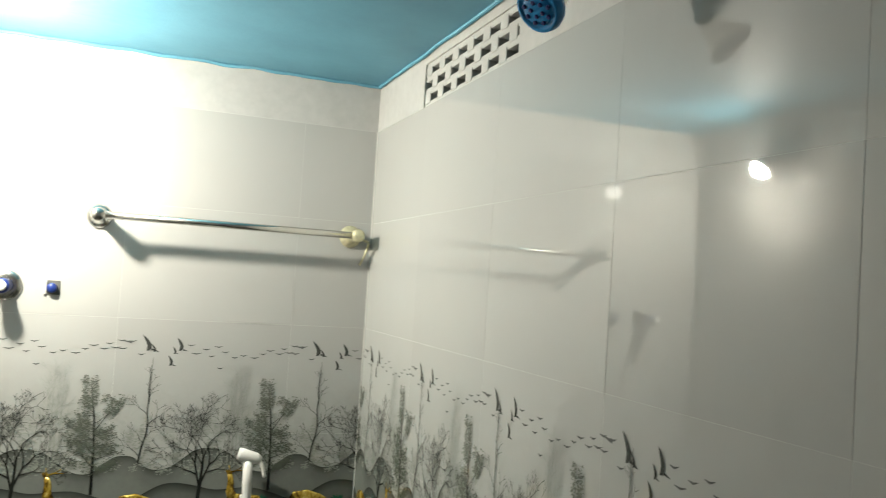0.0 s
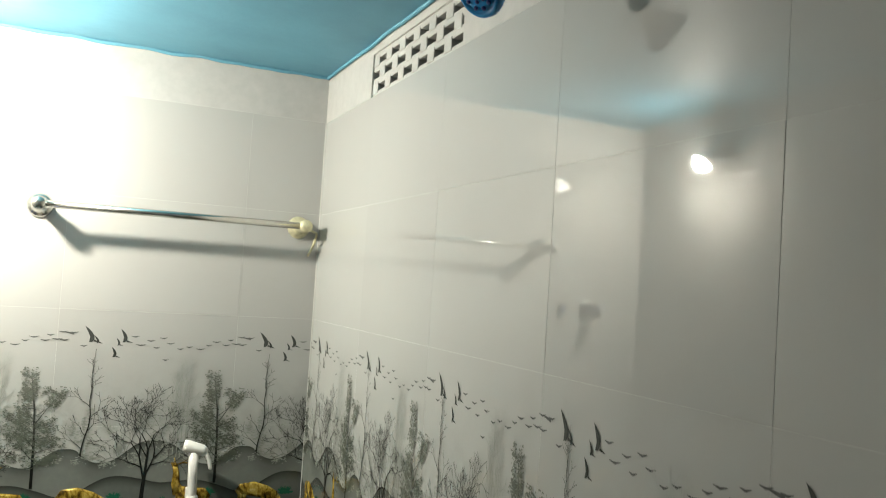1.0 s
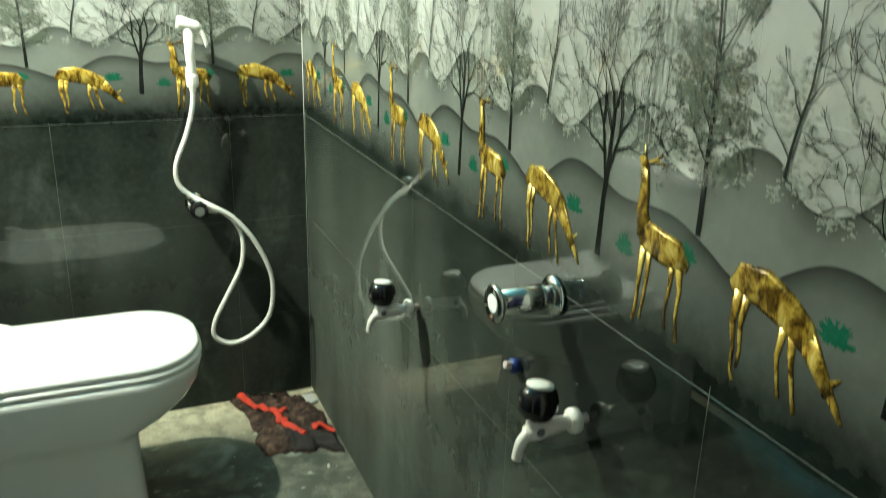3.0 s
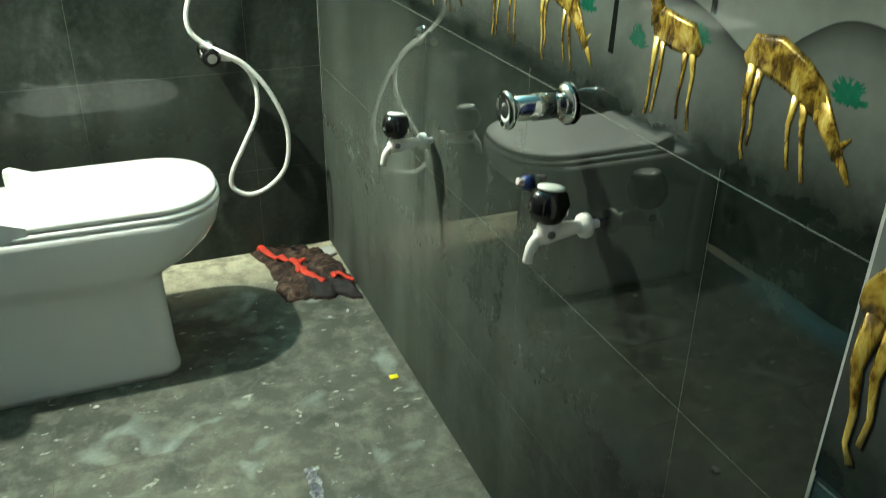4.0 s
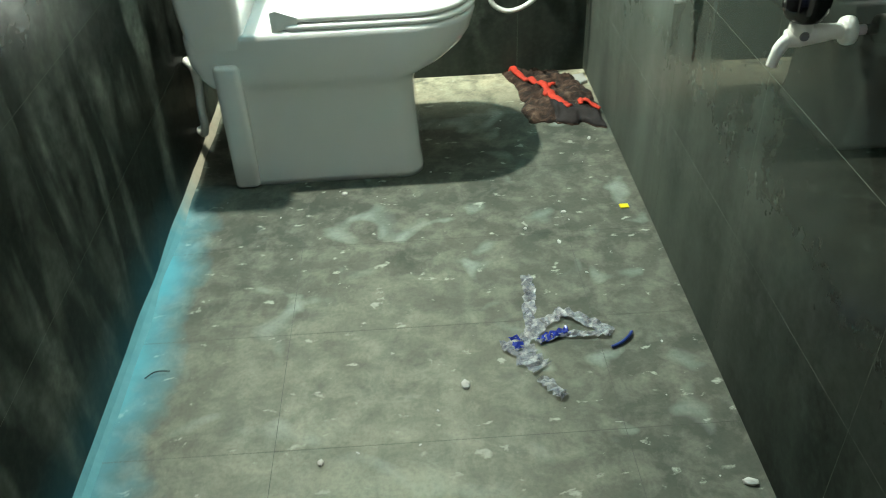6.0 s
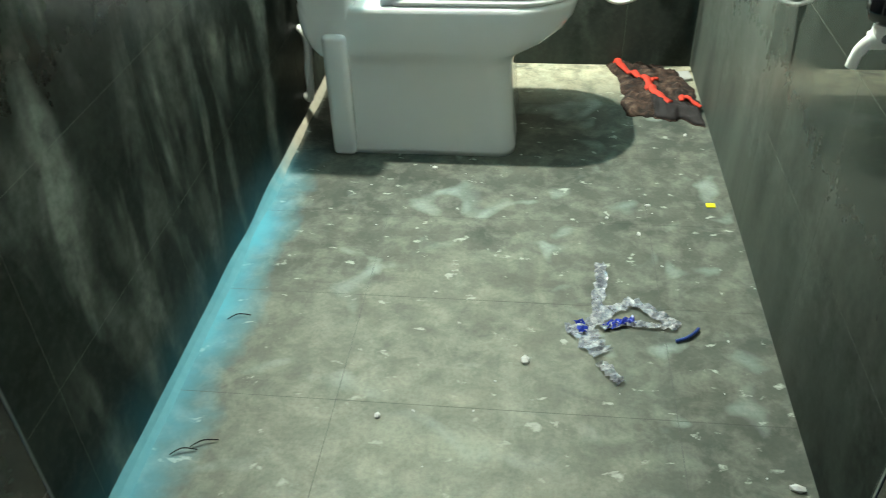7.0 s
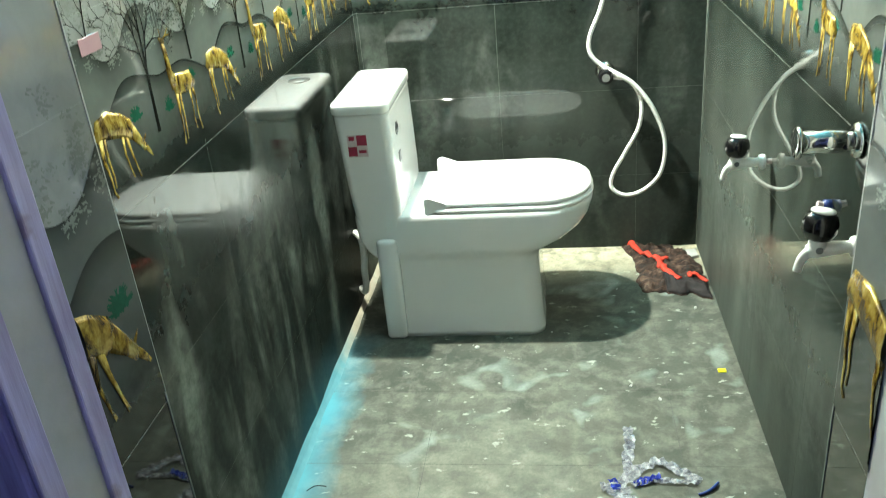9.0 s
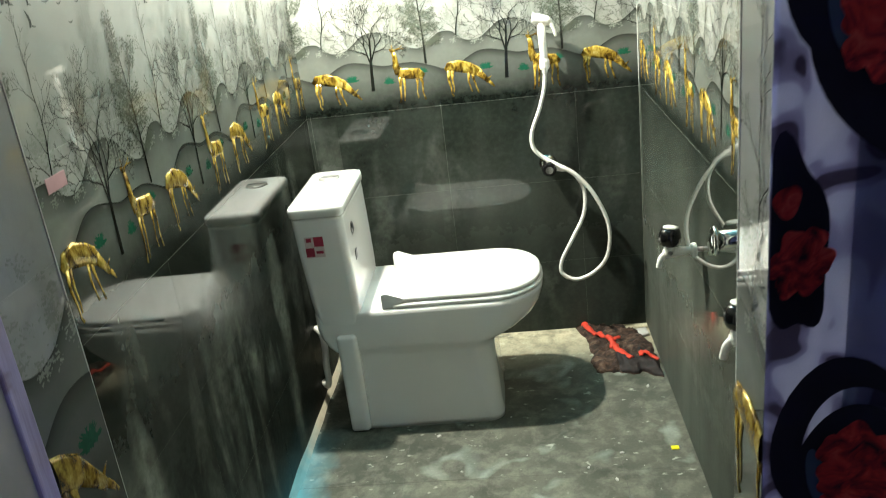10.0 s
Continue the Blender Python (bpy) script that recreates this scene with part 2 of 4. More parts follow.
def hill_print(name, stops, fade):
    """Flat grey hill under the glaze, inked darker along its crest; the map's second number is the depth below the crest."""
    n = Nodes(name)
    v = n.place()
    depth = n.xyz(n.node("ShaderNodeUVMap").outputs[0])[1]
    c = n.ramp(n.math("MULTIPLY", depth, 5.0), [(d * 5.0, col) for d, col in stops])
    cloud = n.noise(v, 9.0, 6.0, 0.65)
    fine = n.noise(v, 60.0, 4.0, 0.6)
    if fade:
        slate = n.mix(n.ramp(cloud, [(0.3, 0.0), (0.72, 1.0)]), (0.002, 0.0035, 0.0026), (0.017, 0.023, 0.019))
        slate = n.mix(n.math("MULTIPLY", n.ramp(fine, [(0.45, 0.0), (0.8, 1.0)]), 0.4), slate, (0.042, 0.053, 0.043))
        up = n.ramp(n.math("SUBTRACT", n.math("ADD", n.xyz(v)[2], n.math("MULTIPLY", cloud, 0.05)), 0.5), [(0.425, 0.0), (0.475, 0.45), (0.54, 1.0)])
        c = n.mix(up, slate, c)
    hue = n.node("ShaderNodeHueSaturation", Color=c, Value=n.math("ADD", 0.88, n.math("MULTIPLY", fine, 0.24)))
    return n.done(hue.outputs[0], 0.05, Specular_IOR_Level=0.45)


M_FARHILL = hill_print("grey_hill_print", [(0.0, (0.045, 0.050, 0.044)), (0.006, (0.075, 0.082, 0.073)), (0.022, (0.125, 0.135, 0.122)), (0.06, (0.165, 0.178, 0.160))], False)
M_NEARHILL = hill_print("dark_hill_print", [(0.0, (0.030, 0.034, 0.030)), (0.007, (0.055, 0.061, 0.054)), (0.025, (0.105, 0.115, 0.103)), (0.06, (0.13, 0.142, 0.127))], True)
M_BLACKTREE = printed("black_ink_print", [(0.9, (0.008, 0.010, 0.008)), (1.15, (0.014, 0.016, 0.014)), (1.3, (0.055, 0.06, 0.055))])
M_DARKTREE = printed("dark_branch_print", [(1.0, (0.014, 0.017, 0.014)), (1.2, (0.03, 0.034, 0.03)), (1.38, (0.10, 0.105, 0.098))])
M_LEAFTREE = printed("leaf_spray_print", [(1.0, (0.085, 0.10, 0.078)), (1.12, (0.10, 0.115, 0.09)), (1.2, (0.12, 0.135, 0.108)), (1.35, (0.17, 0.18, 0.155))], 45.0, 0.45)
M_PALETREE = printed("pale_foliage_print", [(1.0, (0.24, 0.26, 0.225)), (1.2, (0.30, 0.32, 0.285)), (1.4, (0.39, 0.40, 0.375))], 50.0, 0.3)
M_GREEN = printed("green_tuft_print", [(0.9, (0.008, 0.07, 0.04)), (1.1, (0.02, 0.13, 0.075))], 120.0, 0.5)
M_BIRD = printed("dark_crescent_print", [(1.2, (0.05, 0.055, 0.055)), (1.5, (0.06, 0.065, 0.06))], 150.0, 0.4)
M_PALEBIRD = printed("pale_crescent_print", [(1.2, (0.10, 0.105, 0.10)), (1.5, (0.12, 0.125, 0.12))], 150.0, 0.4)
M_GOLD = gold_material()


# ---- mesh helpers ----
def part(name, bm, material, parent=None, label="", smooth=False):
    """Links a bmesh as one mesh object under a thing or under a part."""
    me = bpy.data.meshes.new(name)
    bmesh.ops.recalc_face_normals(bm, faces=bm.faces)
    bm.to_mesh(me)
    bm.free()
    me.materials.append(material)
    if smooth:
        for p in me.polygons:
            p.use_smooth = True
    ob = new(name, me)
    if parent is not None:
        ob.parent = parent
    if label:
        tagged(ob, label)
    return ob


def thing(name, at, label, category, group="", kind=""):
    ob = new(name)
    ob.empty_display_size = 0.05
    ob.location = at
    return tagged(ob, label, category, group, kind)


def box(x0, x1, y0, y1, z0, z1, bm=None, bevel=0.0, segments=2):
    own = bmesh.new()
    bmesh.ops.create_cube(own, size=1)
    for v in own.verts:
        v.co = Vector((x0 + (v.co.x + 0.5) * (x1 - x0), y0 + (v.co.y + 0.5) * (y1 - y0), z0 + (v.co.z + 0.5) * (z1 - z0)))
    if bevel:
        bmesh.ops.bevel(own, geom=own.edges[:], offset=bevel, segments=segments, affect="EDGES", profile=0.5)
    return merged(bm, own)


def merged(bm, own):
    if bm is None:
        return own
    me = bpy.data.meshes.new("tmp")
    own.to_mesh(me)
    own.free()
    bm.from_mesh(me)
    bpy.data.meshes.remove(me)
    return bm


def tube(points, radius, sides=10, bm=None, cap=True, squash=None):
    """A round pipe along points; radius is one number or one for each point. squash: (axis vector, factor)."""
    bm = bm or bmesh.new()
    pts = [Vector(p) for p in points]
    radii = radius if isinstance(radius, (list, tuple)) else [radius] * len(pts)
    rings, up = [], None
    for i, p in enumerate(pts):
        d = (pts[min(i + 1, len(pts) - 1)] - pts[max(i - 1, 0)]).normalized()
        if up is None:
            up = d.orthogonal().normalized()
        up = (up - d * up.dot(d)).normalized()
        side = d.cross(up)
        ring = []
        for k in range(sides):
            a = 2 * math.pi * k / sides
            o = (up * math.cos(a) + side * math.sin(a)) * radii[i]
            if squash:
                ax, f = squash
                o -= ax * o.dot(ax) * (1 - f)
            ring.append(bm.verts.new(p + o))
        rings.append(ring)
    for a, b in zip(rings, rings[1:]):
        for k in range(sides):
            bm.faces.new((a[k], a[(k + 1) % sides], b[(k + 1) % sides], b[k]))
    if cap:
        bm.faces.new(rings[0][::-1])
        bm.faces.new(rings[-1])
    return bm


def lathe(profile, at=(0, 0, 0), axis=(0, 0, 1), sides=24, bm=None):
    """Turns (radius, height) pairs about an axis through at."""
    own = bmesh.new()
    q = Vector((0, 0, 1)).rotation_difference(Vector(axis)).to_matrix()
    rings = []
    for r, h in profile:
        rings.append([own.verts.new(Vector(at) + q @ Vector((r * math.cos(2 * math.pi * k / sides), r * math.sin(2 * math.pi * k / sides), h))) for k in range(sides)])
    for a, b in zip(rings, rings[1:]):
        for k in range(sides):
            own.faces.new((a[k], a[(k + 1) % sides], b[(k + 1) % sides], b[k]))
    own.faces.new(rings[0][::-1])
    own.faces.new(rings[-1])
    return merged(bm, own)


def loft(sections, bm=None):
    """Skins closed outlines of equal length, capped at both ends."""
    own = bmesh.new()
    rings = [[own.verts.new(p) for p in s] for s in sections]
    n = len(rings[0])
    for a, b in zip(rings, rings[1:]):
        for k in range(n):
            own.faces.new((a[k], a[(k + 1) % n], b[(k + 1) % n], b[k]))
    own.faces.new(rings[0][::-1])
    own.faces.new(rings[-1])
    return merged(bm, own)


def curve_points(points, steps=6):
    """A smooth line through points."""
    pts = [Vector(p) for p in points]
    out = []
    for i in range(len(pts) - 1):
        a, b, c, d = pts[max(i - 1, 0)], pts[i], pts[i + 1], pts[min(i + 2, len(pts) - 1)]
        for k in range(steps):
            t = k / steps
            out.append(0.5 * (2 * b + (c - a) * t + (2 * a - 5 * b + 4 * c - d) * t * t + (3 * b - a - 3 * c + d) * t ** 3))
    return out + [pts[-1]]


# ---- setting ----
T = 0.00015  # how far a wall tile stands out of its joints
wall_back = tagged(part("wall_back", box(XL - 0.12, 0.12, T, 0.12, 0, ZC), M_GROUT), "tiled back wall with pale joints", "wall", kind="structure")
wall_left = tagged(part("wall_left", box(XL - 0.12, XL - T, -2.30, T, 0, ZC), M_GROUT), "tiled side wall with pale joints", "wall", kind="structure")
bm = box(T, 0.12, -2.30, T, 0, 2.06)
VY0, VY1, VZ1 = -0.945, -0.406, 2.168
box(T, 0.12, VY1, T, 2.06, ZC, bm)
box(T, 0.12, -2.30, VY0, 2.06, ZC, bm)
box(T, 0.12, VY0, VY1, VZ1, ZC, bm)
wall_right = tagged(part("wall_right", bm, M_GROUT), "tiled side wall with a vent opening", "wall", kind="structure")
bm = box(XL - 0.12, REV_L - T, YO - 0.08, YF, 0, ZC)
box(REV_R + T, 0.12, YO - 0.08, YF - 0.015, 0, ZC, bm)
box(REV_L - T, REV_R + T, YO - 0.08, YF, 2.02, ZC, bm)
wall_front = tagged(part("wall_front", bm, M_PLASTER), "white wall with a narrow doorway", "wall", kind="structure")
ceiling = tagged(part("ceiling", box(XL - 0.12, 0.12, YF, 0.12, ZC, ZC + 0.1), M_CEIL), "blue painted rough ceiling", "ceiling", kind="structure")
floor = tagged(part("floor", box(XL - 0.12, 0.12, -2.30, 0.12, -0.08, -0.0005), M_GROUT_DARK), "dark tiled floor splashed with cement", "floor", kind="structure")
# painted plaster band above the tiles
bm = box(XL, 0.0, -0.0004, T, 2.0604, ZC)
part("plaster_band", bm, M_PLASTER, wall_back)
bm = box(XL - T, XL + 0.0004, YF, -0.0004, 2.0604, ZC)
part("plaster_band", bm, M_PLASTER, wall_left)
bm = box(-0.0004, T, VY1, -0.0004, 2.0604, ZC)
box(-0.0004, T, YF, VY0, 2.0604, ZC, bm)
box(-0.0004, T, VY0, VY1, VZ1, ZC, bm)
part("plaster_band", bm, M_PLASTER, wall_right)
# thin wavy line where the blue paint laps over the white
bm = bmesh.new()
for a, b in (((XL, -0.006), (0, -0.006)), ((-0.006, 0), (-0.006, YF))):
    line = []
    for i in range(60):
        f = i / 59
        line.append((a[0] + (b[0] - a[0]) * f, a[1] + (b[1] - a[1]) * f, ZC - 0.004 + 0.006 * (noise.noise((f * 14, a[0], 2)) + 0.2)))
    tube(line, 0.005, 6, bm)
part("paint_edge", bm, M_CEIL, ceiling)

# outer room round the camera
outer_floor = tagged(part("floor_outer", box(-2.4, 1.2, -5.2, -2.30, -0.08, -0.004), M_GROUT_DARK), "dark floor outside the doorway", "floor", kind="structure")
bm = box(-2.4, XL - 0.12, -2.30, -2.2, 0, 2.7)
box(0.12, 1.2, -2.30, -2.2, 0, 2.7, bm)
box(XL - 0.12, 0.12, -2.30, -2.2, ZC + 0.1, 2.7, bm)
box(-2.5, -2.4, -5.2, -2.2, 0, 2.7, bm)
box(1.2, 1.3, -5.2, -2.2, 0, 2.7, bm)
box(-2.5, 1.3, -5.3, -5.2, 0, 2.7, bm)
tagged(part("wall_outer", bm, M_OUTER), "bluish white walls outside the doorway", "wall", kind="structure")
tagged(part("ceiling_outer", box(-2.5, 1.3, -5.3, -2.2, 2.7, 2.8), M_OUTER), "white ceiling outside the doorway", "ceiling", kind="structure")


# ---- tiles ----
class Wall:
    """A wall face: u runs to the right as one faces it."""

    def __init__(self, ob, origin, u, normal):
        self.ob, self.o, self.u, self.n = ob, Vector(origin), Vector(u), Vector(normal)
        self.m = Matrix((self.u, Vector((0, 0, 1)), self.n)).transposed().to_4x4()
        self.m.translation = self.o

    def at(self, u, z, d=0.0):
        return self.o + self.u * u + Vector((0, 0, z)) + self.n * d


BACK = Wall(wall_back, (XL, 0, 0), (1, 0, 0), (0, -1, 0))
RIGHT = Wall(wall_right, (0, 0, 0), (0, -1, 0), (-1, 0, 0))
LEFT = Wall(wall_left, (XL, YF, 0), (0, 1, 0), (1, 0, 0))
JAMB_L = Wall(wall_front, (REV_L, YO, 0), (0, 1, 0), (1, 0, 0))
YFR = YF - 0.015
JAMB_R = Wall(wall_front, (REV_R, YFR, 0), (0, -1, 0), (-1, 0, 0))


def tile_mesh(w, h):
    """One glazed tile, its back at the wall, its edges eased."""
    bm = box(0, w, 0, h, -T - 0.004, 0)
    top = [e for e in bm.edges if all(v.co.z > -0.00005 for v in e.verts)]
    bmesh.ops.bevel(bm, geom=top, offset=0.00015, segments=1, affect="EDGES")
    me = bpy.data.meshes.new("tile")
    bmesh.ops.recalc_face_normals(bm, faces=bm.faces)
    bm.to_mesh(me)
    bm.free()
    me.materials.append(M_TILE)
    return me


def lay_tiles(wall, cuts, rows, joint=0.0006):
    shared = {}
    for z0, z1 in zip(rows, rows[1:]):
        for u0, u1 in zip(cuts, cuts[1:]):
            key = (round(u1 - u0, 4), round(z1 - z0, 4))
            if key not in shared:
                shared[key] = tile_mesh(u1 - u0 - joint, z1 - z0 - joint)
            ob = new("tile", shared[key])
            ob.parent = wall.ob
            ob.matrix_basis = wall.m @ Matrix.Translation((u0 + joint / 2, z0 + joint / 2, random.uniform(0, 0.00008)))
            if z0 > 1.4 and u1 - u0 > 0.3:
                # the plain upper tiles were set a little out of true
                ob.matrix_basis = ob.matrix_basis @ Matrix.Translation((0, 0, 0.0004))
                lean = Matrix.Rotation(radians(random.uniform(-0.06, 0.06)), 4, "Y") @ Matrix.Rotation(radians(random.uniform(-0.04, 0.04)), 4, "X")
                mid = Matrix.Translation(((u1 - u0) / 2, (z1 - z0) / 2, 0))
                ob.matrix_basis = ob.matrix_basis @ mid @ lean @ mid.inverted()


LEN = -YF
lay_tiles(BACK, [0.0, 0.013, 0.468, 0.9225, 1.136], ROWS_Z)
lay_tiles(RIGHT, [0.0, 0.436, 0.872, 1.308, 1.744, LEN], ROWS_Z)
lay_tiles(LEFT, [0.0, 0.376, 0.812, 1.248, 1.684, LEN], ROWS_Z)
lay_tiles(JAMB_L, [0.0, YF - YO], ROWS_Z[:-1] + [2.02])
lay_tiles(JAMB_R, [0.0, YFR - YO], ROWS_Z[:-1] + [2.02])

# floor tiles, 0.615 by 0.30
xs = [XL, -0.82, -0.205, 0.0]
ys = [YO, -2.08, -1.78, -1.48, -1.18, -0.88, -0.58, -0.28, 0.0]
for y0, y1 in zip(ys, ys[1:]):
    for x0, x1 in zip(xs, xs[1:]):
        bm = box(x0 + 0.0005, x1 - 0.0005, y0 + 0.0005, y1 - 0.0005, -0.008, 0.0, bevel=0.0002, segments=1)
        part("tile", bm, M_FLOOR, floor)

# ---- printed mural on the tiles ----
PERIOD = 0.4545


def motif_far_hill(bm):
    """Rolling grey hills with narrow troughs between them."""
    knots = [(-0.043, 1.101), (-0.015, 1.122), (0.010, 1.127), (0.035, 1.123), (0.055, 1.107), (0.072, 1.094), (0.097, 1.089), (0.128, 1.096), (0.158, 1.117), (0.190, 1.140), (0.238, 1.147),
             (0.282, 1.131), (0.315, 1.104), (0.340, 1.087), (0.368, 1.080), (0.390, 1.084), (0.4115, 1.101), (0.4395, 1.122), (0.4645, 1.127), (0.4895, 1.123)]
    strip(bm, knots, 0.0, PERIOD, 0.99, 0.0004)


def motif_near_hill(bm):
    knots = [(-0.045, 1.020), (0.0, 1.004), (0.04, 1.010), (0.07, 1.030), (0.11, 1.050), (0.15, 1.054), (0.20, 1.045), (0.25, 1.034), (0.32, 1.038), (0.36, 1.035), (0.4095, 1.020), (0.4545, 1.004), (0.4945, 1.010)]
    strip(bm, knots, 0.0, PERIOD, 0.888, 0.0010)


def strip(bm, knots, u0, u1, base, d):
    """A band under a wavy crest; its map carries the depth below the crest."""
    pts = curve_points([(u, z, 0) for u, z in knots], 8)
    us, zs = [p.x for p in pts], [p.y for p in pts]
    depth = bm.loops.layers.uv.new("UVMap")
    n, prev = 64, None
    for i in range(n + 1):
        u = u0 + (u1 - u0) * i / n
        z = float(np.interp(u, us, zs))
        steps = [z - k for k in (0.0, 0.004, 0.009, 0.016, 0.026, 0.04, 0.06) if z - k > base] + [base]
        steps += [base] * (8 - len(steps))
        cur = [(bm.verts.new((u, h, d)), z - h) for h in steps]
        if prev:
            for k in range(7):
                ring = [prev[k], cur[k], cur[k + 1], prev[k + 1]]
                if prev[k][1] == prev[k + 1][1] or cur[k][1] == cur[k + 1][1]:
                    continue
                f = bm.faces.new([q[0] for q in ring])
                for loop, q in zip(f.loops, ring):
                    loop[depth].uv = (u, q[1])
        prev = cur


def ribbon(bm, a, b, wa, wb, d):
    a, b = Vector((*a, d)), Vector((*b, d))
    s = (b - a).cross(Vector((0, 0, 1))).normalized()
    bm.faces.new([bm.verts.new(p) for p in (a - s * wa, a + s * wa, b + s * wb, b - s * wb)])


def twig(bm, rng, p, angle, length, width, depth, d):
    """A crooked ink branch that forks again and again and turns upwards."""
    for k in range(2):
        angle += rng.uniform(-0.33, 0.33)
        q = (p[0] + math.sin(angle) * length * 0.5, p[1] + math.cos(angle) * length * 0.5)
        ribbon(bm, p, q, width, width * 0.86, d[0])
        d[0] += 0.0000006
        p, width = q, width * 0.86
    if depth:
        for s in (-1, 1):
            if rng.random() < 0.94:
                twig(bm, rng, p, angle * 0.86 + s * rng.uniform(0.18, 0.62), length * rng.uniform(0.62, 0.92), max(width * 0.68, 0.00042), depth - 1, d)


def motif_black_tree(bm):
    rng, d = random.Random(4), [0.0014]
    ribbon(bm, (0.203, 0.953), (0.206, 1.02), 0.0060, 0.0048, 0.0013)
    ribbon(bm, (0.206, 1.02), (0.210, 1.065), 0.0048, 0.0040, 0.00131)
    ribbon(bm, (0.210, 1.065), (0.213, 1.12), 0.0034, 0.0027, 0.00132)
    ribbon(bm, (0.207, 1.04), (0.192, 1.105), 0.0026, 0.0020, 0.00133)
    ribbon(bm, (0.209, 1.05), (0.229, 1.10), 0.0024, 0.0018, 0.00134)
    for x, z, a, l in ((0.213, 1.12, -0.10, 0.052), (0.213, 1.12, 0.28, 0.048), (0.192, 1.105, -0.25, 0.050), (0.192, 1.105, -0.75, 0.046), (0.229, 1.10, 0.35, 0.050), (0.229, 1.10, 0.85, 0.044),
                       (0.199, 1.075, -1.15, 0.040), (0.221, 1.08, 1.2, 0.036), (0.212, 1.10, -0.5, 0.045)):
        twig(bm, rng, (x, z), a, l * 0.9, 0.0017, 6, d)


def motif_slender_tree(bm):
    rng, d = random.Random(9), [0.0013]
    line = [(0.047, 1.108), (0.049, 1.13), (0.054, 1.155), (0.062, 1.185), (0.064, 1.215), (0.060, 1.25), (0.063, 1.29), (0.061, 1.325), (0.066, 1.385)]
    for i, (a, b) in enumerate(zip(line, line[1:])):
        ribbon(bm, a, b, 0.0021 - 0.00021 * i, 0.0021 - 0.00021 * (i + 1), 0.0012 + i * 0.00001)
    for z, x, a, l in ((1.125, 0.049, -0.75, 0.040), (1.16, 0.055, -0.8, 0.034), (1.17, 0.058, 0.75, 0.032), (1.205, 0.063, 0.6, 0.034), (1.235, 0.062, -0.65, 0.032), (1.26, 0.061, 0.55, 0.026), (1.285, 0.062, -0.5, 0.024), (1.32, 0.061, 0.45, 0.018)):
        twig(bm, rng, (x, z), a, l * 0.8, 0.0009, 3, d)


def foliage(bm, rng, sprays, count, d0, size):
    """Many small brushed leaves along loose sprays (x, z, reach, slope), with gaps between them."""
    for i in range(count):
        sx, sz, reach, slope = rng.choice(sprays)
        t = rng.random() ** 0.7
        x, z = sx + reach * t + rng.gauss(0, 0.004), sz + abs(reach) * t * slope + rng.gauss(0, 0.0055)
        a, l = rng.uniform(-1.2, 1.2), size * rng.uniform(0.35, 1.3)
        ribbon(bm, (x - l * math.cos(a), z - l * math.sin(a) * 0.6), (x + l * math.cos(a), z + l * math.sin(a) * 0.6), l * 0.45, l * 0.16, d0 + i * 2.5e-7)


def motif_leafy_tree(bm):
    """Foliage only: layered sprays, two thin tips."""
    rng = random.Random(12)
    sprays = []
    for i in range(46):
        f = rng.random()
        half = 0.098 * (0.55 + 0.45 * min(1.0, f * 4)) * (1.0 - 0.72 * f)
        sprays.append((0.390 - 0.006 * f + rng.uniform(-0.01, 0.01), 1.075 + 0.20 * f, rng.choice((-1, 1)) * half * rng.uniform(0.45, 1.1), rng.uniform(0.05, 0.75)))
    for x, z in ((0.374, 1.27), (0.372, 1.29), (0.371, 1.31), (0.428, 1.235), (0.436, 1.25), (0.44, 1.262)):
        sprays += [(x, z, 0.016, 0.9), (x, z, -0.016, 0.9)]
    foliage(bm, rng, sprays, 2500, 0.0015, 0.0030)


def motif_leafy_trunk(bm):
    rng, d = random.Random(13), [0.0019]
    ribbon(bm, (0.392, 1.028), (0.391, 1.15), 0.0036, 0.0029, 0.0013)
    ribbon(bm, (0.391, 1.15), (0.386, 1.23), 0.0029, 0.0019, 0.0019)
    ribbon(bm, (0.386, 1.23), (0.375, 1.31), 0.0019, 0.0006, 0.00191)
    ribbon(bm, (0.389, 1.19), (0.432, 1.255), 0.0013, 0.0005, 0.00192)
    for k in range(9):
        z, s = 1.10 + 0.016 * k, (-1, 1)[k % 2]
        twig(bm, rng, (0.3905, z), s * rng.uniform(0.8, 1.2), 0.036 - 0.002 * k, 0.0009, 1, d)


def motif_pale_tree(bm):
    rng, d = random.Random(21), [0.0006]
    for k in range(4):
        x, d[0] = 0.276 + 0.010 * k, d[0] + 1e-5
        ribbon(bm, (x, 1.10), (x + 0.002 * (k - 1), 1.34 + 0.03 * (k % 2)), 0.0011, 0.0004, d[0])
        for j in range(10):
            z = 1.15 + 0.021 * j
            twig(bm, rng, (x, z), rng.choice((-1, 1)) * rng.uniform(0.25, 0.6), 0.034 - 0.0018 * j, 0.0007, 2, d)
    mist = [(rng.uniform(0.03, 0.43), 1.085 + 0.15 * rng.random() ** 1.6, rng.choice((-1, 1)) * rng.uniform(0.008, 0.035), rng.uniform(-0.3, 0.8)) for i in range(90)]
    foliage(bm, rng, mist, 2100, 0.00045, 0.0030)


def motif_tufts(bm):
    rng = random.Random(5)
    for cx, cz in ((0.137, 0.995), (0.262, 0.978), (0.375, 1.0)):
        for i in range(70):
            a = rng.uniform(-1.7, 1.7)
            l = rng.uniform(0.008, 0.024)
            ribbon(bm, (cx + rng.uniform(-0.012, 0.012), cz + rng.uniform(-0.006, 0.004)), (cx + math.sin(a) * l, cz + math.cos(a) * l * 0.8), 0.0018, 0.0006, 0.0013 + i * 1e-6)


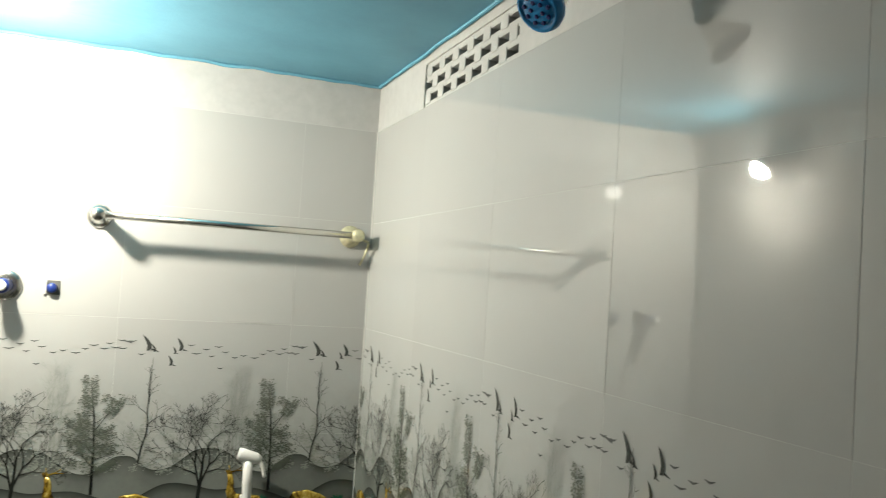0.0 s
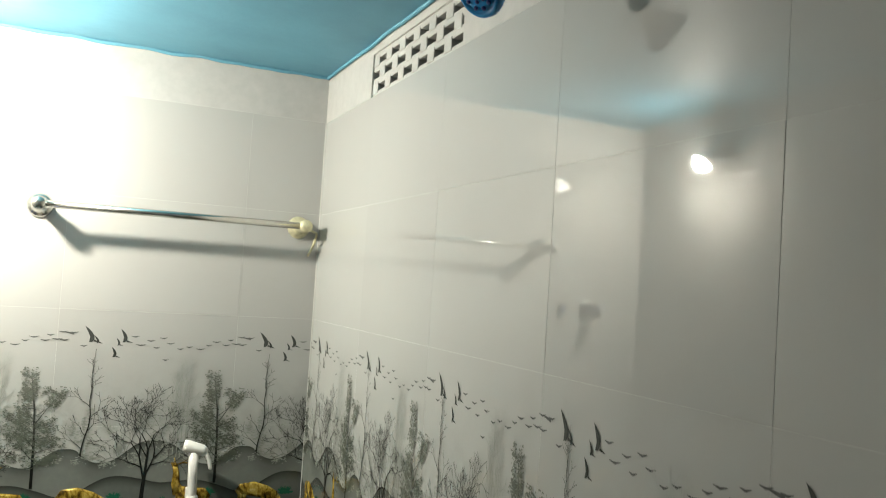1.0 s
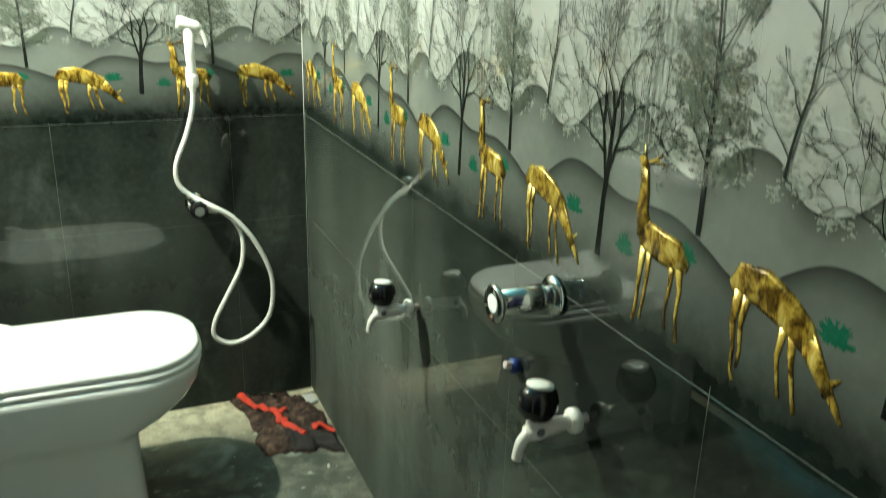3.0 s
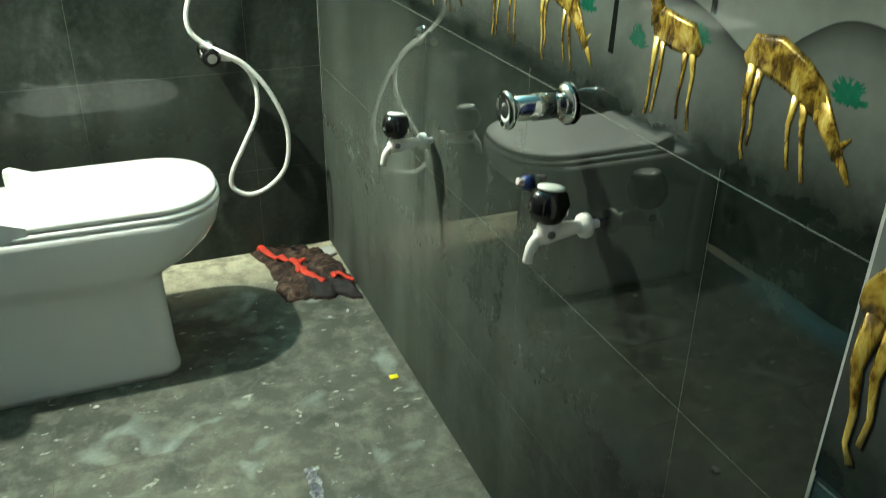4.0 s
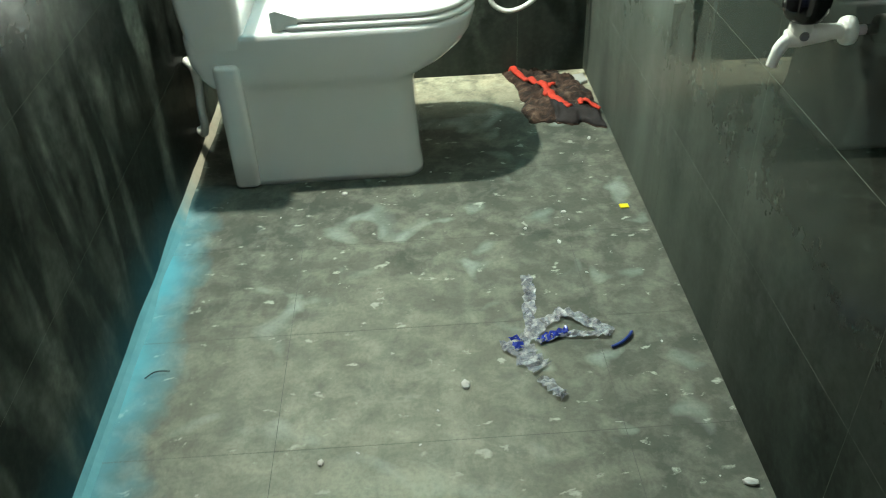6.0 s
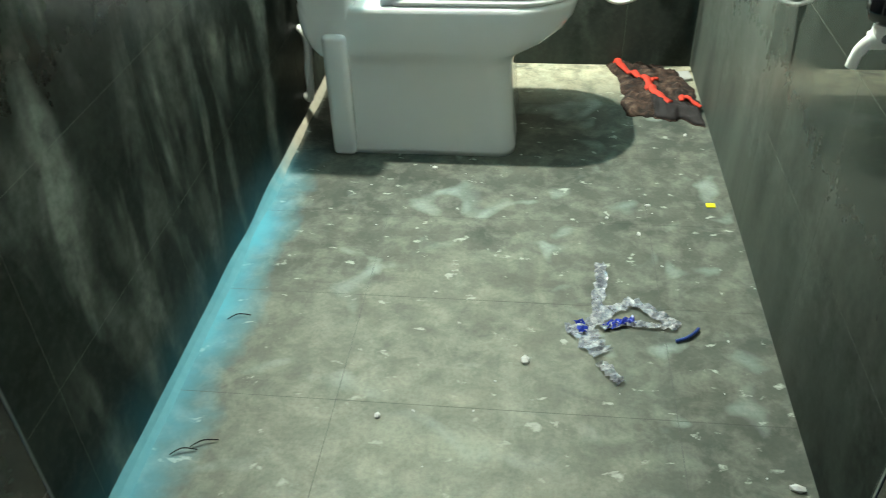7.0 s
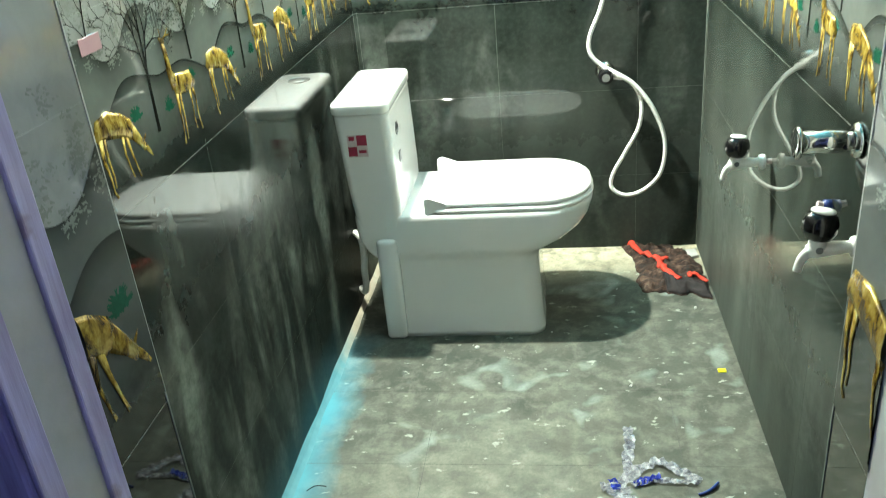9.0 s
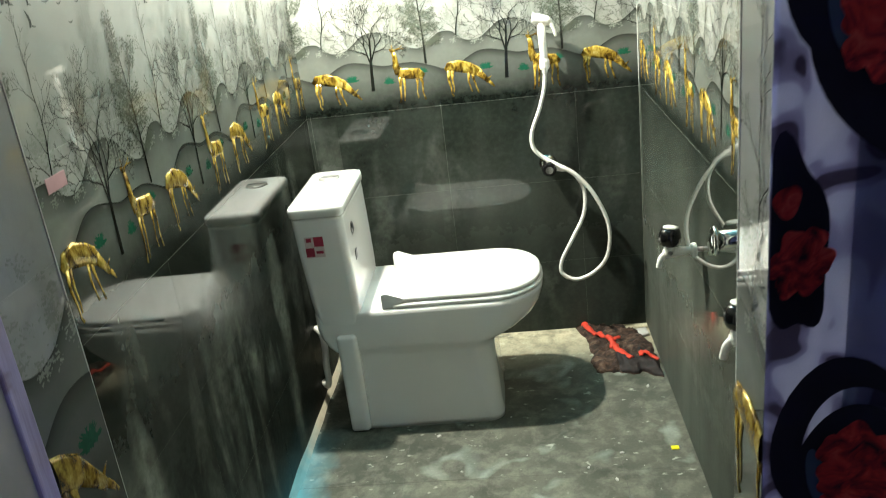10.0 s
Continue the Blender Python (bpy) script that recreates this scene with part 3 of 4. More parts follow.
def crescent(bm, x, z, s, lean, d):
    """A small sail-like blade: pointed above, widest low down."""
    right = [(0.17, 0.86), (0.34, 0.63), (0.42, 0.40), (0.38, 0.20), (0.24, 0.04)]
    left = [(0.06, 0.80), (0.13, 0.56), (0.17, 0.36), (0.12, 0.18), (0.06, 0.02)]
    tip = [(0.0, 1.0)]
    rows = list(zip(tip + left, tip + right))
    for i, (a, b) in enumerate(zip(rows, rows[1:])):
        ring = [a[0], b[0], b[1], a[1]] if i else [a[0], b[0], b[1]]
        bm.faces.new([bm.verts.new((x + s * (p[0] - 0.15 + lean * (0.5 - p[1])), z + s * p[1], d)) for p in ring])
    ribbon(bm, (x + s * (0.2 + lean * 0.4), z + s * 0.12), (x + s * (0.6 + lean * 0.4), z + s * 0.02), s * 0.06, s * 0.01, d + 5e-6)


def motif_big_birds(bm):
    for i, (x, z, s, lean) in enumerate(((0.046, 1.402, 0.043, 0.22), (0.064, 1.400, 0.022, 0.3), (0.117, 1.396, 0.020, 0.1), (0.108, 1.364, 0.028, 0.05), (0.130, 1.404, 0.036, 0.1))):
        crescent(bm, x, z, s, lean, 0.0005 + i * 1e-5)


def motif_small_birds(bm):
    rng = random.Random(31)
    spots = [(0.002, 1.425), (0.012, 1.426), (-0.016, 1.427), (-0.012, 1.406), (0.035, 1.392), (0.277, 1.390), (0.300, 1.396), (0.330, 1.391), (0.352, 1.402), (0.372, 1.412),
             (0.398, 1.404), (0.410, 1.418), (0.25, 1.404), (0.232, 1.418), (0.20, 1.41), (0.175, 1.398), (0.215, 1.392), (0.24, 1.36), (0.425, 1.408), (0.16, 1.42)]
    for i, (x, z) in enumerate(spots):
        w = rng.uniform(0.008, 0.013)
        ribbon(bm, (x - w, z + 0.002), (x, z), 0.0005, 0.0016, 0.0005 + i * 1e-6)
        ribbon(bm, (x, z), (x + w, z + 0.003), 0.0016, 0.0004, 0.00053 + i * 1e-6)
    for x, w in ((0.0, 0.016),):
        ribbon(bm, (x - w, 1.428), (x + w * 0.6, 1.424), 0.0006, 0.0030, 0.0006)


def limb(bm, pts, radii):
    tube([(x, z, 0.0016) for x, z in pts], radii, 8, bm, True, (Vector((0, 0, 1)), 0.16))


def motif_gold_low(bm):
    """Plain gold shape: arched body with a drooping front."""
    limb(bm, [(0.000, 0.998), (0.012, 1.008), (0.045, 1.008), (0.08, 0.998), (0.105, 0.985), (0.118, 0.974)], [0.006, 0.015, 0.020, 0.018, 0.016, 0.008])
    limb(bm, [(0.105, 0.985), (0.128, 0.962), (0.142, 0.946)], [0.014, 0.009, 0.007])
    limb(bm, [(0.138, 0.952), (0.150, 0.940), (0.160, 0.928)], [0.0054, 0.0048, 0.0020])
    limb(bm, [(0.142, 0.957), (0.152, 0.965)], [0.003, 0.001])
    limb(bm, [(0.012, 0.998), (0.008, 0.965), (0.014, 0.938), (0.014, 0.918), (0.020, 0.908)], [0.0075, 0.0044, 0.0026, 0.0020, 0.0031])
    limb(bm, [(0.024, 0.995), (0.020, 0.965), (0.024, 0.940), (0.022, 0.922)], [0.0061, 0.0034, 0.0020, 0.0020])
    limb(bm, [(0.088, 0.985), (0.093, 0.955), (0.100, 0.93), (0.106, 0.912)], [0.0068, 0.0034, 0.0023, 0.0027])
    limb(bm, [(0.078, 0.985), (0.074, 0.955), (0.080, 0.93), (0.084, 0.918)], [0.0054, 0.0031, 0.0020, 0.0023])


def motif_gold_tall(bm):
    """Plain gold shape: level body with a raised front and thin forked tips."""
    limb(bm, [(0.292, 1.000), (0.305, 1.004), (0.335, 1.000), (0.365, 0.998), (0.382, 0.990)], [0.012, 0.018, 0.018, 0.017, 0.006])
    limb(bm, [(0.300, 1.004), (0.290, 1.03), (0.290, 1.058), (0.286, 1.075)], [0.016, 0.011, 0.008, 0.007])
    limb(bm, [(0.292, 1.076), (0.282, 1.080), (0.276, 1.086)], [0.007, 0.006, 0.003])
    limb(bm, [(0.29, 1.08), (0.306, 1.086), (0.318, 1.094)], [0.002, 0.0016, 0.001])
    limb(bm, [(0.304, 1.085), (0.326, 1.083)], [0.0016, 0.001])
    limb(bm, [(0.286, 1.08), (0.283, 1.099)], [0.002, 0.001])
    limb(bm, [(0.300, 0.995), (0.297, 0.955), (0.296, 0.925), (0.292, 0.905)], [0.0068, 0.0037, 0.0027, 0.0037])
    limb(bm, [(0.312, 0.992), (0.312, 0.955), (0.308, 0.925), (0.306, 0.91)], [0.0054, 0.0031, 0.0020, 0.0023])
    limb(bm, [(0.366, 0.995), (0.374, 0.965), (0.372, 0.935), (0.378, 0.908)], [0.0082, 0.0037, 0.0023, 0.0029])
    limb(bm, [(0.356, 0.990), (0.356, 0.962), (0.352, 0.935), (0.355, 0.915)], [0.0061, 0.0031, 0.0020, 0.0023])


MOTIFS = [
    ("printed_far_hill", motif_far_hill, M_FARHILL), ("printed_near_hill", motif_near_hill, M_NEARHILL),
    ("printed_pale_tree", motif_pale_tree, M_PALETREE), ("printed_slender_tree", motif_slender_tree, M_DARKTREE),
    ("printed_foliage", motif_leafy_tree, M_LEAFTREE), ("printed_trunk", motif_leafy_trunk, M_BLACKTREE), ("printed_black_tree", motif_black_tree, M_BLACKTREE),
    ("printed_tuft", motif_tufts, M_GREEN), ("printed_crescent", motif_big_birds, M_BIRD), ("printed_fleck", motif_small_birds, M_PALEBIRD),
    ("gold_relief", motif_gold_low, M_GOLD), ("gold_relief", motif_gold_tall, M_GOLD),
]
RAISE = 0.0004


def paint_mural(wall, start, length, stretch=1.0, tall=1.0, bare=()):
    """Repeats the print along a wall; start is where one repeat begins, past the wall's ends it is cut."""
    step = PERIOD * stretch
    first = start - math.ceil(start / step) * step
    whole = {}
    u = first
    while u < length:
        for i, (name, build, material) in enumerate(MOTIFS):
            if material in bare:
                continue
            up = 1.0 if material in (M_BIRD, M_PALEBIRD) else tall
            m = wall.m @ Matrix.Translation((u, 0.88 * (1 - up) + 0.06 * (up - 1), RAISE)) @ Matrix.Diagonal((stretch, up, 1, 1))
            cut = u - 0.03 < 0 or u + step + 0.05 > length
            if not cut and i in whole:
                ob = new(name, whole[i])
            else:
                bm = bmesh.new()
                build(bm)
                if cut:
                    lo, hi = -u / stretch + 0.0005, (length - u) / stretch - 0.0005
                    for at, side in ((lo, -1), (hi, 1)):
                        bmesh.ops.bisect_plane(bm, geom=bm.verts[:] + bm.edges[:] + bm.faces[:], plane_co=(at, 0, 0), plane_no=(side, 0, 0), clear_outer=True)
                if not bm.faces:
                    bm.free()
                    continue
                me = bpy.data.meshes.new(name)
                bm.to_mesh(me)
                bm.free()
                me.materials.append(material)
                for p in me.polygons:
                    p.use_smooth = name == "gold_relief"
                if not cut:
                    whole[i] = me
                ob = new(name, me)
            ob.parent = wall.ob
            ob.matrix_basis = m
        u += step


paint_mural(BACK, -0.6385 - XL, -XL, 1.0)
paint_mural(RIGHT, 0.572 - 0.1055 * 0.94, LEN, 0.94, 1.075)
paint_mural(LEFT, 0.449, LEN, 0.956, 1.06)
paint_mural(JAMB_L, -0.070, YF - YO, 1.0, 1.07, (M_BLACKTREE, M_DARKTREE))
paint_mural(JAMB_R, 0.0, YFR - YO, 1.0)


# ---- vent ----
vent = thing("ventilation_grille", (0.03, (VY0 + VY1) / 2, 2.06), "white pierced plaster grille set in the wall", "vent")
vent_m = Matrix.Translation(-vent.location)


def vpart(name, bm, material, label=""):
    bm.transform(vent_m)
    return part(name, bm, material, vent, label)


rowsz = [2.064, 2.098, 2.132, 2.164]
for z in rowsz:
    vpart("rail", box(0.004, 0.04, VY0 + 0.001, VY1 - 0.001, z - 0.0090, z + 0.0085, bevel=0.0012, segments=1), M_PLASTER)
for r in range(3):
    n = 6
    for k in range(n + 1):
        y = VY1 - 0.02 - (k + (0.5 if r % 2 else 0.0)) * 0.088
        if y < VY0 + 0.008:
            continue
        vpart("bar", box(0.002, 0.04, y - 0.018, y + 0.018, rowsz[r] + 0.002, rowsz[r + 1] - 0.003, bevel=0.0015, segments=1), M_PLASTER)
# flat dark sheet whose colour gives the shade inside the openings
vpart("backing", box(0.07, 0.078, VY0, VY1, 2.06, VZ1), M_RECESS_SHADE, "dark sheet standing in for the shade behind the openings")

# ---- lamp on the side wall ----
lamp = thing("wall_bulb", (XL, BULB[1], BULB[2]), "lit round white bulb in a wall holder", "lamp")
n = Nodes("glowing_bulb")
n.put(n.bsdf.inputs["Emission Color"], (0.98, 0.945, 0.83))
n.put(n.bsdf.inputs["Emission Strength"], BULB_GLOW)
M_GLOW = n.done((0.9, 0.9, 0.85), 0.3)
# angled holder: the bulb points out into the room and down
aim = Vector((0.60, 0.22, -0.76)).normalized()
globe_at = Vector((BULB[0] - XL, 0, 0))
prof = [(0.031 * math.cos(radians(q)), 0.030 * math.sin(radians(q))) for q in (2, 18, 36, 54, 70, 84)]
part("globe", lathe(prof, globe_at, aim, 20), M_GLOW, lamp, "glowing white dome", True)
part("collar", lathe([(0.013, -0.062), (0.014, -0.05), (0.020, -0.030), (0.0305, -0.008), (0.0305, 0.0015)], globe_at, aim, 20), M_WHITE, lamp, "white heat-sink collar", True)
part("holder", tube([globe_at - aim * 0.060, globe_at - aim * 0.075, Vector((0.012, 0, 0.058))], [0.017, 0.019, 0.019], 16), M_WHITE, lamp, "white angled lamp holder", True)
part("rose", lathe([(0.032, 0.0), (0.032, 0.008), (0.022, 0.016)], (0.001, 0, 0.058), (1, 0, 0)), M_WHITE, lamp, "white wall rose", True)

# ---- towel rail on the back wall ----
rail = thing("towel_rail", (-0.398, 0, 1.748), "stainless steel towel rail with round end flanges", "towel rail")
part("bar", tube([(-0.335, -0.088, 0), (0.335, -0.088, 0)], 0.0095, 16), M_STEEL, rail, smooth=True)
for s, mat in ((-1, M_STEEL), (1, M_BRASSY)):
    prof = [(0.031, 0.0), (0.032, 0.004), (0.027, 0.010), (0.016, 0.016), (0.014, 0.05), (0.017, 0.070), (0.018, 0.098), (0.012, 0.105)]
    part("flange", lathe(prof, (s * 0.335, -0.001, 0), (0, -1, 0)), mat, rail, "" if s < 0 else "flange still in yellowed wrapping", True)
part("tape", tube(curve_points([(0.345, -0.06, -0.004), (0.372, -0.045, -0.012), (0.386, -0.02, -0.016), (0.380, -0.010, -0.05), (0.368, -0.004, -0.08)]), 0.0035, 6, squash=(Vector((0, 1, 0)), 0.4)), M_BRASSY, rail, "loose end of wrapping", True)

# ---- concealed valve and open pipe box, high on the back wall ----
stop = thing("concealed_stop_valve", (-0.938, 0, 1.556), "grey ring flange with a blue and white valve end", "valve")
part("flange", lathe([(0.039, 0.0), (0.039, 0.004), (0.036, 0.008), (0.02, 0.009)], (0, -0.001, 0), (0, -1, 0), 28), M_STEEL, stop, smooth=True)
part("spindle", lathe([(0.017, 0.0), (0.017, 0.05), (0.019, 0.052), (0.019, 0.07), (0.015, 0.074)], (0, -0.008, 0), (0, -1, 0)), M_NAVY, stop, "blue plastic spindle cover", True)
part("cap", lathe([(0.013, 0.0), (0.013, 0.003), (0.010, 0.005)], (0, -0.083, 0), (0, -1, 0)), M_WHITE, stop, "white cap", True)
plug = thing("pipe_plug", (-0.831, 0, 1.556), "blue pipe plug in a square cut in the tile", "pipe")
# dark plate on the tile face, coloured as the shade in the cut
part("shade_plate", box(-0.019, 0.019, -0.0022, -0.0005, -0.018, 0.018), M_RECESS_SHADE, plug)
part("plug_body", lathe([(0.013, 0.0), (0.013, 0.012), (0.009, 0.016)], (0, -0.002, -0.001), (0, -1, 0), 12), M_NAVY, plug, smooth=True)
part("rim", box(-0.019, -0.012, -0.006, -0.0023, -0.018, 0.018, bevel=0.001, segments=1), M_PLASTER, plug)

# ---- shower head ----
sh = thing("shower_head", (0, -1.34, 2.11), "blue-faced shower head on a cream arm", "shower head")
part("flange", lathe([(0.030, 0), (0.030, 0.004), (0.018, 0.010)], (-0.001, 0, 0), (-1, 0, 0)), M_WHITE, sh, smooth=True)
part("arm", tube(curve_points([(-0.005, 0, 0), (-0.06, 0, 0.005), (-0.10, 0, -0.015), (-0.125, -0.005, -0.05)]), 0.010, 12), M_WHITE, sh, smooth=True)
face_at, face_dir = Vector((-0.160, -0.01, -0.105)), Vector((-0.72, -0.25, -0.62)).normalized()
part("bell", lathe([(0.012, -0.062), (0.015, -0.05), (0.023, -0.028), (0.032, -0.008), (0.034, 0.0)], face_at, face_dir), M_WHITE, sh, "cream plastic bell", True)
plate = part("spray_face", lathe([(0.034, -0.012), (0.036, -0.004), (0.034, 0.004), (0.029, 0.006), (0.027, 0.003), (0.022, 0.005), (0.016, 0.0065), (0.005, 0.007)], face_at, face_dir, 32), M_BLUE, sh, "glossy blue spray face", True)
fu = face_dir.orthogonal().normalized()
fv = face_dir.cross(fu)
for r, k in ((0.010, 5), (0.020, 9)):
    for i in range(k):
        a = 2 * math.pi * i / k
        c = face_at + face_dir * 0.0055 + (fu * math.cos(a) + fv * math.sin(a)) * r
        part("nozzle", lathe([(0.0032, 0), (0.0032, 0.002), (0.002, 0.003)], c, face_dir, 8), M_NAVY, plate)

# ---- health faucet with hose on the back wall ----
spray = thing("hand_spray", (-0.31, 0, 0.99), "white plastic hand spray hung on the wall", "bidet spray")
part("holder", box(-0.012, 0.012, -0.045, -0.001, 0.0, 0.03, bevel=0.003), M_WHITE, spray)
part("grip", tube([(0.0, -0.05, -0.012), (0.0, -0.05, 0.03), (-0.002, -0.052, 0.07), (-0.003, -0.054, 0.135)], [0.0105, 0.012, 0.0125, 0.013], 14), M_WHITE, spray, smooth=True)
part("collar", lathe([(0.014, -0.015), (0.0165, -0.008), (0.0165, 0.012), (0.014, 0.018)], (0, -0.05, 0.0), (0, 0, 1), 12), M_WHITE, spray)
part("nozzle_head", tube([(-0.030, -0.052, 0.152), (-0.022, -0.053, 0.150), (0.018, -0.055, 0.138), (0.030, -0.056, 0.133)], [0.015, 0.0165, 0.0155, 0.010], 16), M_WHITE, spray, smooth=True)
part("trigger", tube(curve_points([(0.022, -0.058, 0.138), (0.034, -0.062, 0.118), (0.042, -0.062, 0.088)]), [0.006] * 6 + [0.005] * 6 + [0.003], 8), M_WHITE, spray, smooth=True)
hose = thing("spray_hose", (-0.31, -0.05, 0.0), "white ribbed hose looping below the hand spray", "hose")
HOSE = [(-0.310, 0.985), (-0.316, 0.92), (-0.336, 0.85), (-0.368, 0.770), (-0.366, 0.715), (-0.330, 0.675), (-0.280, 0.650), (-0.230, 0.615), (-0.174, 0.540), (-0.132, 0.430),
        (-0.140, 0.320), (-0.190, 0.258), (-0.253, 0.236), (-0.300, 0.262), (-0.298, 0.310), (-0.258, 0.385), (-0.214, 0.470), (-0.206, 0.545), (-0.225, 0.600), (-0.262, 0.632), (-0.292, 0.640)]
pts = [(x + 0.31, -0.004 - (0.035 * math.sin(math.pi * i / 20) if 5 < i < 20 else 0.0), z) for i, (x, z) in enumerate(HOSE)]
line = curve_points(pts, 12)
part("pipe", tube(line, [0.0066 + 0.0005 * (i % 2) for i in range(len(line))], 10), M_WHITE, hose, smooth=True)
part("coupling", tube([line[0], line[3], line[5]], [0.010, 0.010, 0.008], 10), M_WHITE, hose)
part("coupling", tube([line[-1], line[-8], line[-12]], [0.012, 0.0115, 0.009], 10), M_WHITE, hose)
angle = thing("angle_valve", (-0.32, 0, 0.645), "chrome angle valve with a black knob", "valve")
part("flange", lathe([(0.030, 0), (0.030, 0.003), (0.014, 0.012)], (0, -0.001, 0), (0, -1, 0)), M_CHROME, angle, smooth=True)
part("body", lathe([(0.012, 0), (0.012, 0.05), (0.014, 0.052), (0.014, 0.06)], (0, -0.01, 0), (0, -1, 0)), M_CHROME, angle, smooth=True)
part("outlet", tube([(0, -0.04, 0), (0.03, -0.045, 0.0)], 0.011, 12), M_WHITE, angle, smooth=True)
knob = part("knob", lathe([(0.021, 0), (0.025, 0.006), (0.025, 0.022), (0.020, 0.030)], (0, -0.066, 0), (0, -1, 0), 10), M_BLACK, angle, "black faceted knob")
part("cap", lathe([(0.014, 0), (0.013, 0.003)], (0, -0.0965, 0), (0, -1, 0)), M_CHROME, knob, "bright disc")


# ---- bib taps ----
def bib_tap(y, z, turn, label):
    """White plastic tap; x runs out from the wall (negative)."""
    t = thing("bib_tap", (0, y, z), label, "tap", "white wall taps")
    part("pipe_end", tube([(0.002, 0, 0), (-0.020, 0, 0)], 0.0065, 10), M_LABEL, t, "bare threaded pipe end", True)
    part("collar", lathe([(0.008, 0), (0.0165, 0.001), (0.0175, 0.008), (0.0160, 0.013), (0.010, 0.015)], (-0.014, 0, 0), (-1, 0, 0)), M_WHITE, t, smooth=True)
    part("body", tube([(-0.022, 0, 0), (-0.030, 0, 0), (-0.036, 0, 0), (-0.050, 0, -0.001), (-0.078, 0, -0.003), (-0.092, 0, -0.006)], [0.010, 0.010, 0.0095, 0.0110, 0.0135, 0.011], 14), M_WHITE, t, smooth=True)
    part("bonnet", lathe([(0.012, -0.012), (0.0145, 0.0), (0.013, 0.012), (0.010, 0.018)], (-0.078, 0, 0.002), (0, 0, 1), 16), M_WHITE, t, smooth=True)
    part("screw_plug", lathe([(0.006, 0), (0.005, 0.0025)], (-0.078, -0.0135, 0.001), (0, -1, 0), 10), M_GREY, t)
    part("spout", tube(curve_points([(-0.080, 0, -0.003), (-0.093, 0, -0.010), (-0.101, 0, -0.024), (-0.104, 0, -0.040)]), [0.0085] * 6 + [0.008] * 6 + [0.007] * 7, 12), M_WHITE, t, smooth=True)
    k = part("knob", lathe([(0.012, 0.0), (0.020, 0.004), (0.0265, 0.016), (0.027, 0.030), (0.023, 0.042), (0.014, 0.047)], (-0.079, 0, 0.013), (0.12, 0.1, 1), 20), M_BLACK, t, "glossy black round knob", True)
    part("cap", lathe([(0.0185, 0), (0.0180, 0.003), (0.009, 0.0045)], (-0.0735, 0.0045, 0.0590), (0.12, 0.1, 1), 18), M_WHITE, k, "white top disc", True)
    t.rotation_euler = (0, 0, radians(turn))
    return t


bib_tap(-0.911, 0.648, 0, "white plastic tap with a black knob")
bib_tap(-1.528, 0.735, 0, "white plastic tap with a black knob, near the doorway")

# ---- chrome valve body and small plug ----
cv = thing("chrome_valve_body", (0, -1.425, 0.872), "unfinished chrome valve body standing out of the wall", "valve")
part("flange", lathe([(0.029, 0), (0.030, 0.003), (0.026, 0.008), (0.016, 0.012)], (-0.001, 0, 0), (-1, 0, 0), 28), M_CHROME, cv, smooth=True)
part("sleeve", lathe([(0.015, 0), (0.016, 0.01), (0.019, 0.012), (0.019, 0.045), (0.0175, 0.047), (0.0175, 0.08)], (-0.01, 0, 0), (-1, 0, 0), 24), M_CHROME, cv, smooth=True)
part("rim", lathe([(0.0175, 0), (0.026, 0.003), (0.027, 0.007), (0.024, 0.010), (0.010, 0.009)], (-0.088, 0, 0), (-1, 0, 0), 24), M_CHROME, cv, smooth=True)
bp = thing("pipe_end_plug", (0, -1.335, 0.72), "small blue plug in a capped pipe end", "pipe")
part("collar", lathe([(0.012, 0), (0.012, 0.012), (0.008, 0.014)], (-0.001, 0, 0), (-1, 0, 0), 12), M_NAVY, bp, smooth=True)
part("plug_body", lathe([(0.007, 0), (0.006, 0.012)], (-0.013, 0, 0.002), (-1, 0, 0.3), 8), M_LABEL, bp)


# ---- toilet ----
def rounded(x0, x1, y0, y1, z, r_back, r_front, steps=8):
    """A plan outline with its front (at x1) rounder than its back."""
    out = []
    for cx, cy, r, a0 in ((x1 - r_front, y1 - r_front, r_front, 0), (x0 + r_back, y1 - r_back, r_back, 90), (x0 + r_back, y0 + r_back, r_back, 180), (x1 - r_front, y0 + r_front, r_front, 270)):
        for k in range(steps + 1):
            a = radians(a0 + 90 * k / steps)
            out.append((cx + r * math.cos(a), cy + r * math.sin(a), z))
    return out


TY = -0.405
toilet = thing("toilet", (-0.75, TY, 0), "white one-piece toilet with closed lid", "toilet")
TX = 0.75


def sec(x0, x1, half, z, rb, rf):
    return rounded(x0 + TX, x1 + TX, -half, half, z, rb, rf)


base = [sec(-1.005, -0.528, 0.186, 0.0, 0.02, 0.05), sec(-1.005, -0.528, 0.186, 0.015, 0.02, 0.05), sec(-1.005, -0.534, 0.178, 0.05, 0.02, 0.055), sec(-1.005, -0.540, 0.174, 0.18, 0.02, 0.06),
        sec(-1.010, -0.540, 0.174, 0.245, 0.02, 0.07), sec(-1.015, -0.532, 0.176, 0.262, 0.02, 0.08), sec(-1.03, -0.505, 0.186, 0.275, 0.02, 0.10), sec(-1.045, -0.455, 0.190, 0.295, 0.02, 0.13),
        sec(-1.06, -0.410, 0.190, 0.325, 0.02, 0.15), sec(-1.068, -0.388, 0.188, 0.355, 0.02, 0.158), sec(-1.07, -0.380, 0.186, 0.385, 0.02, 0.158), sec(-1.07, -0.378, 0.185, 0.397, 0.02, 0.158), sec(-1.07, -0.383, 0.180, 0.402, 0.02, 0.155)]
part("bowl", loft(base), M_CERAMIC, toilet, smooth=True)
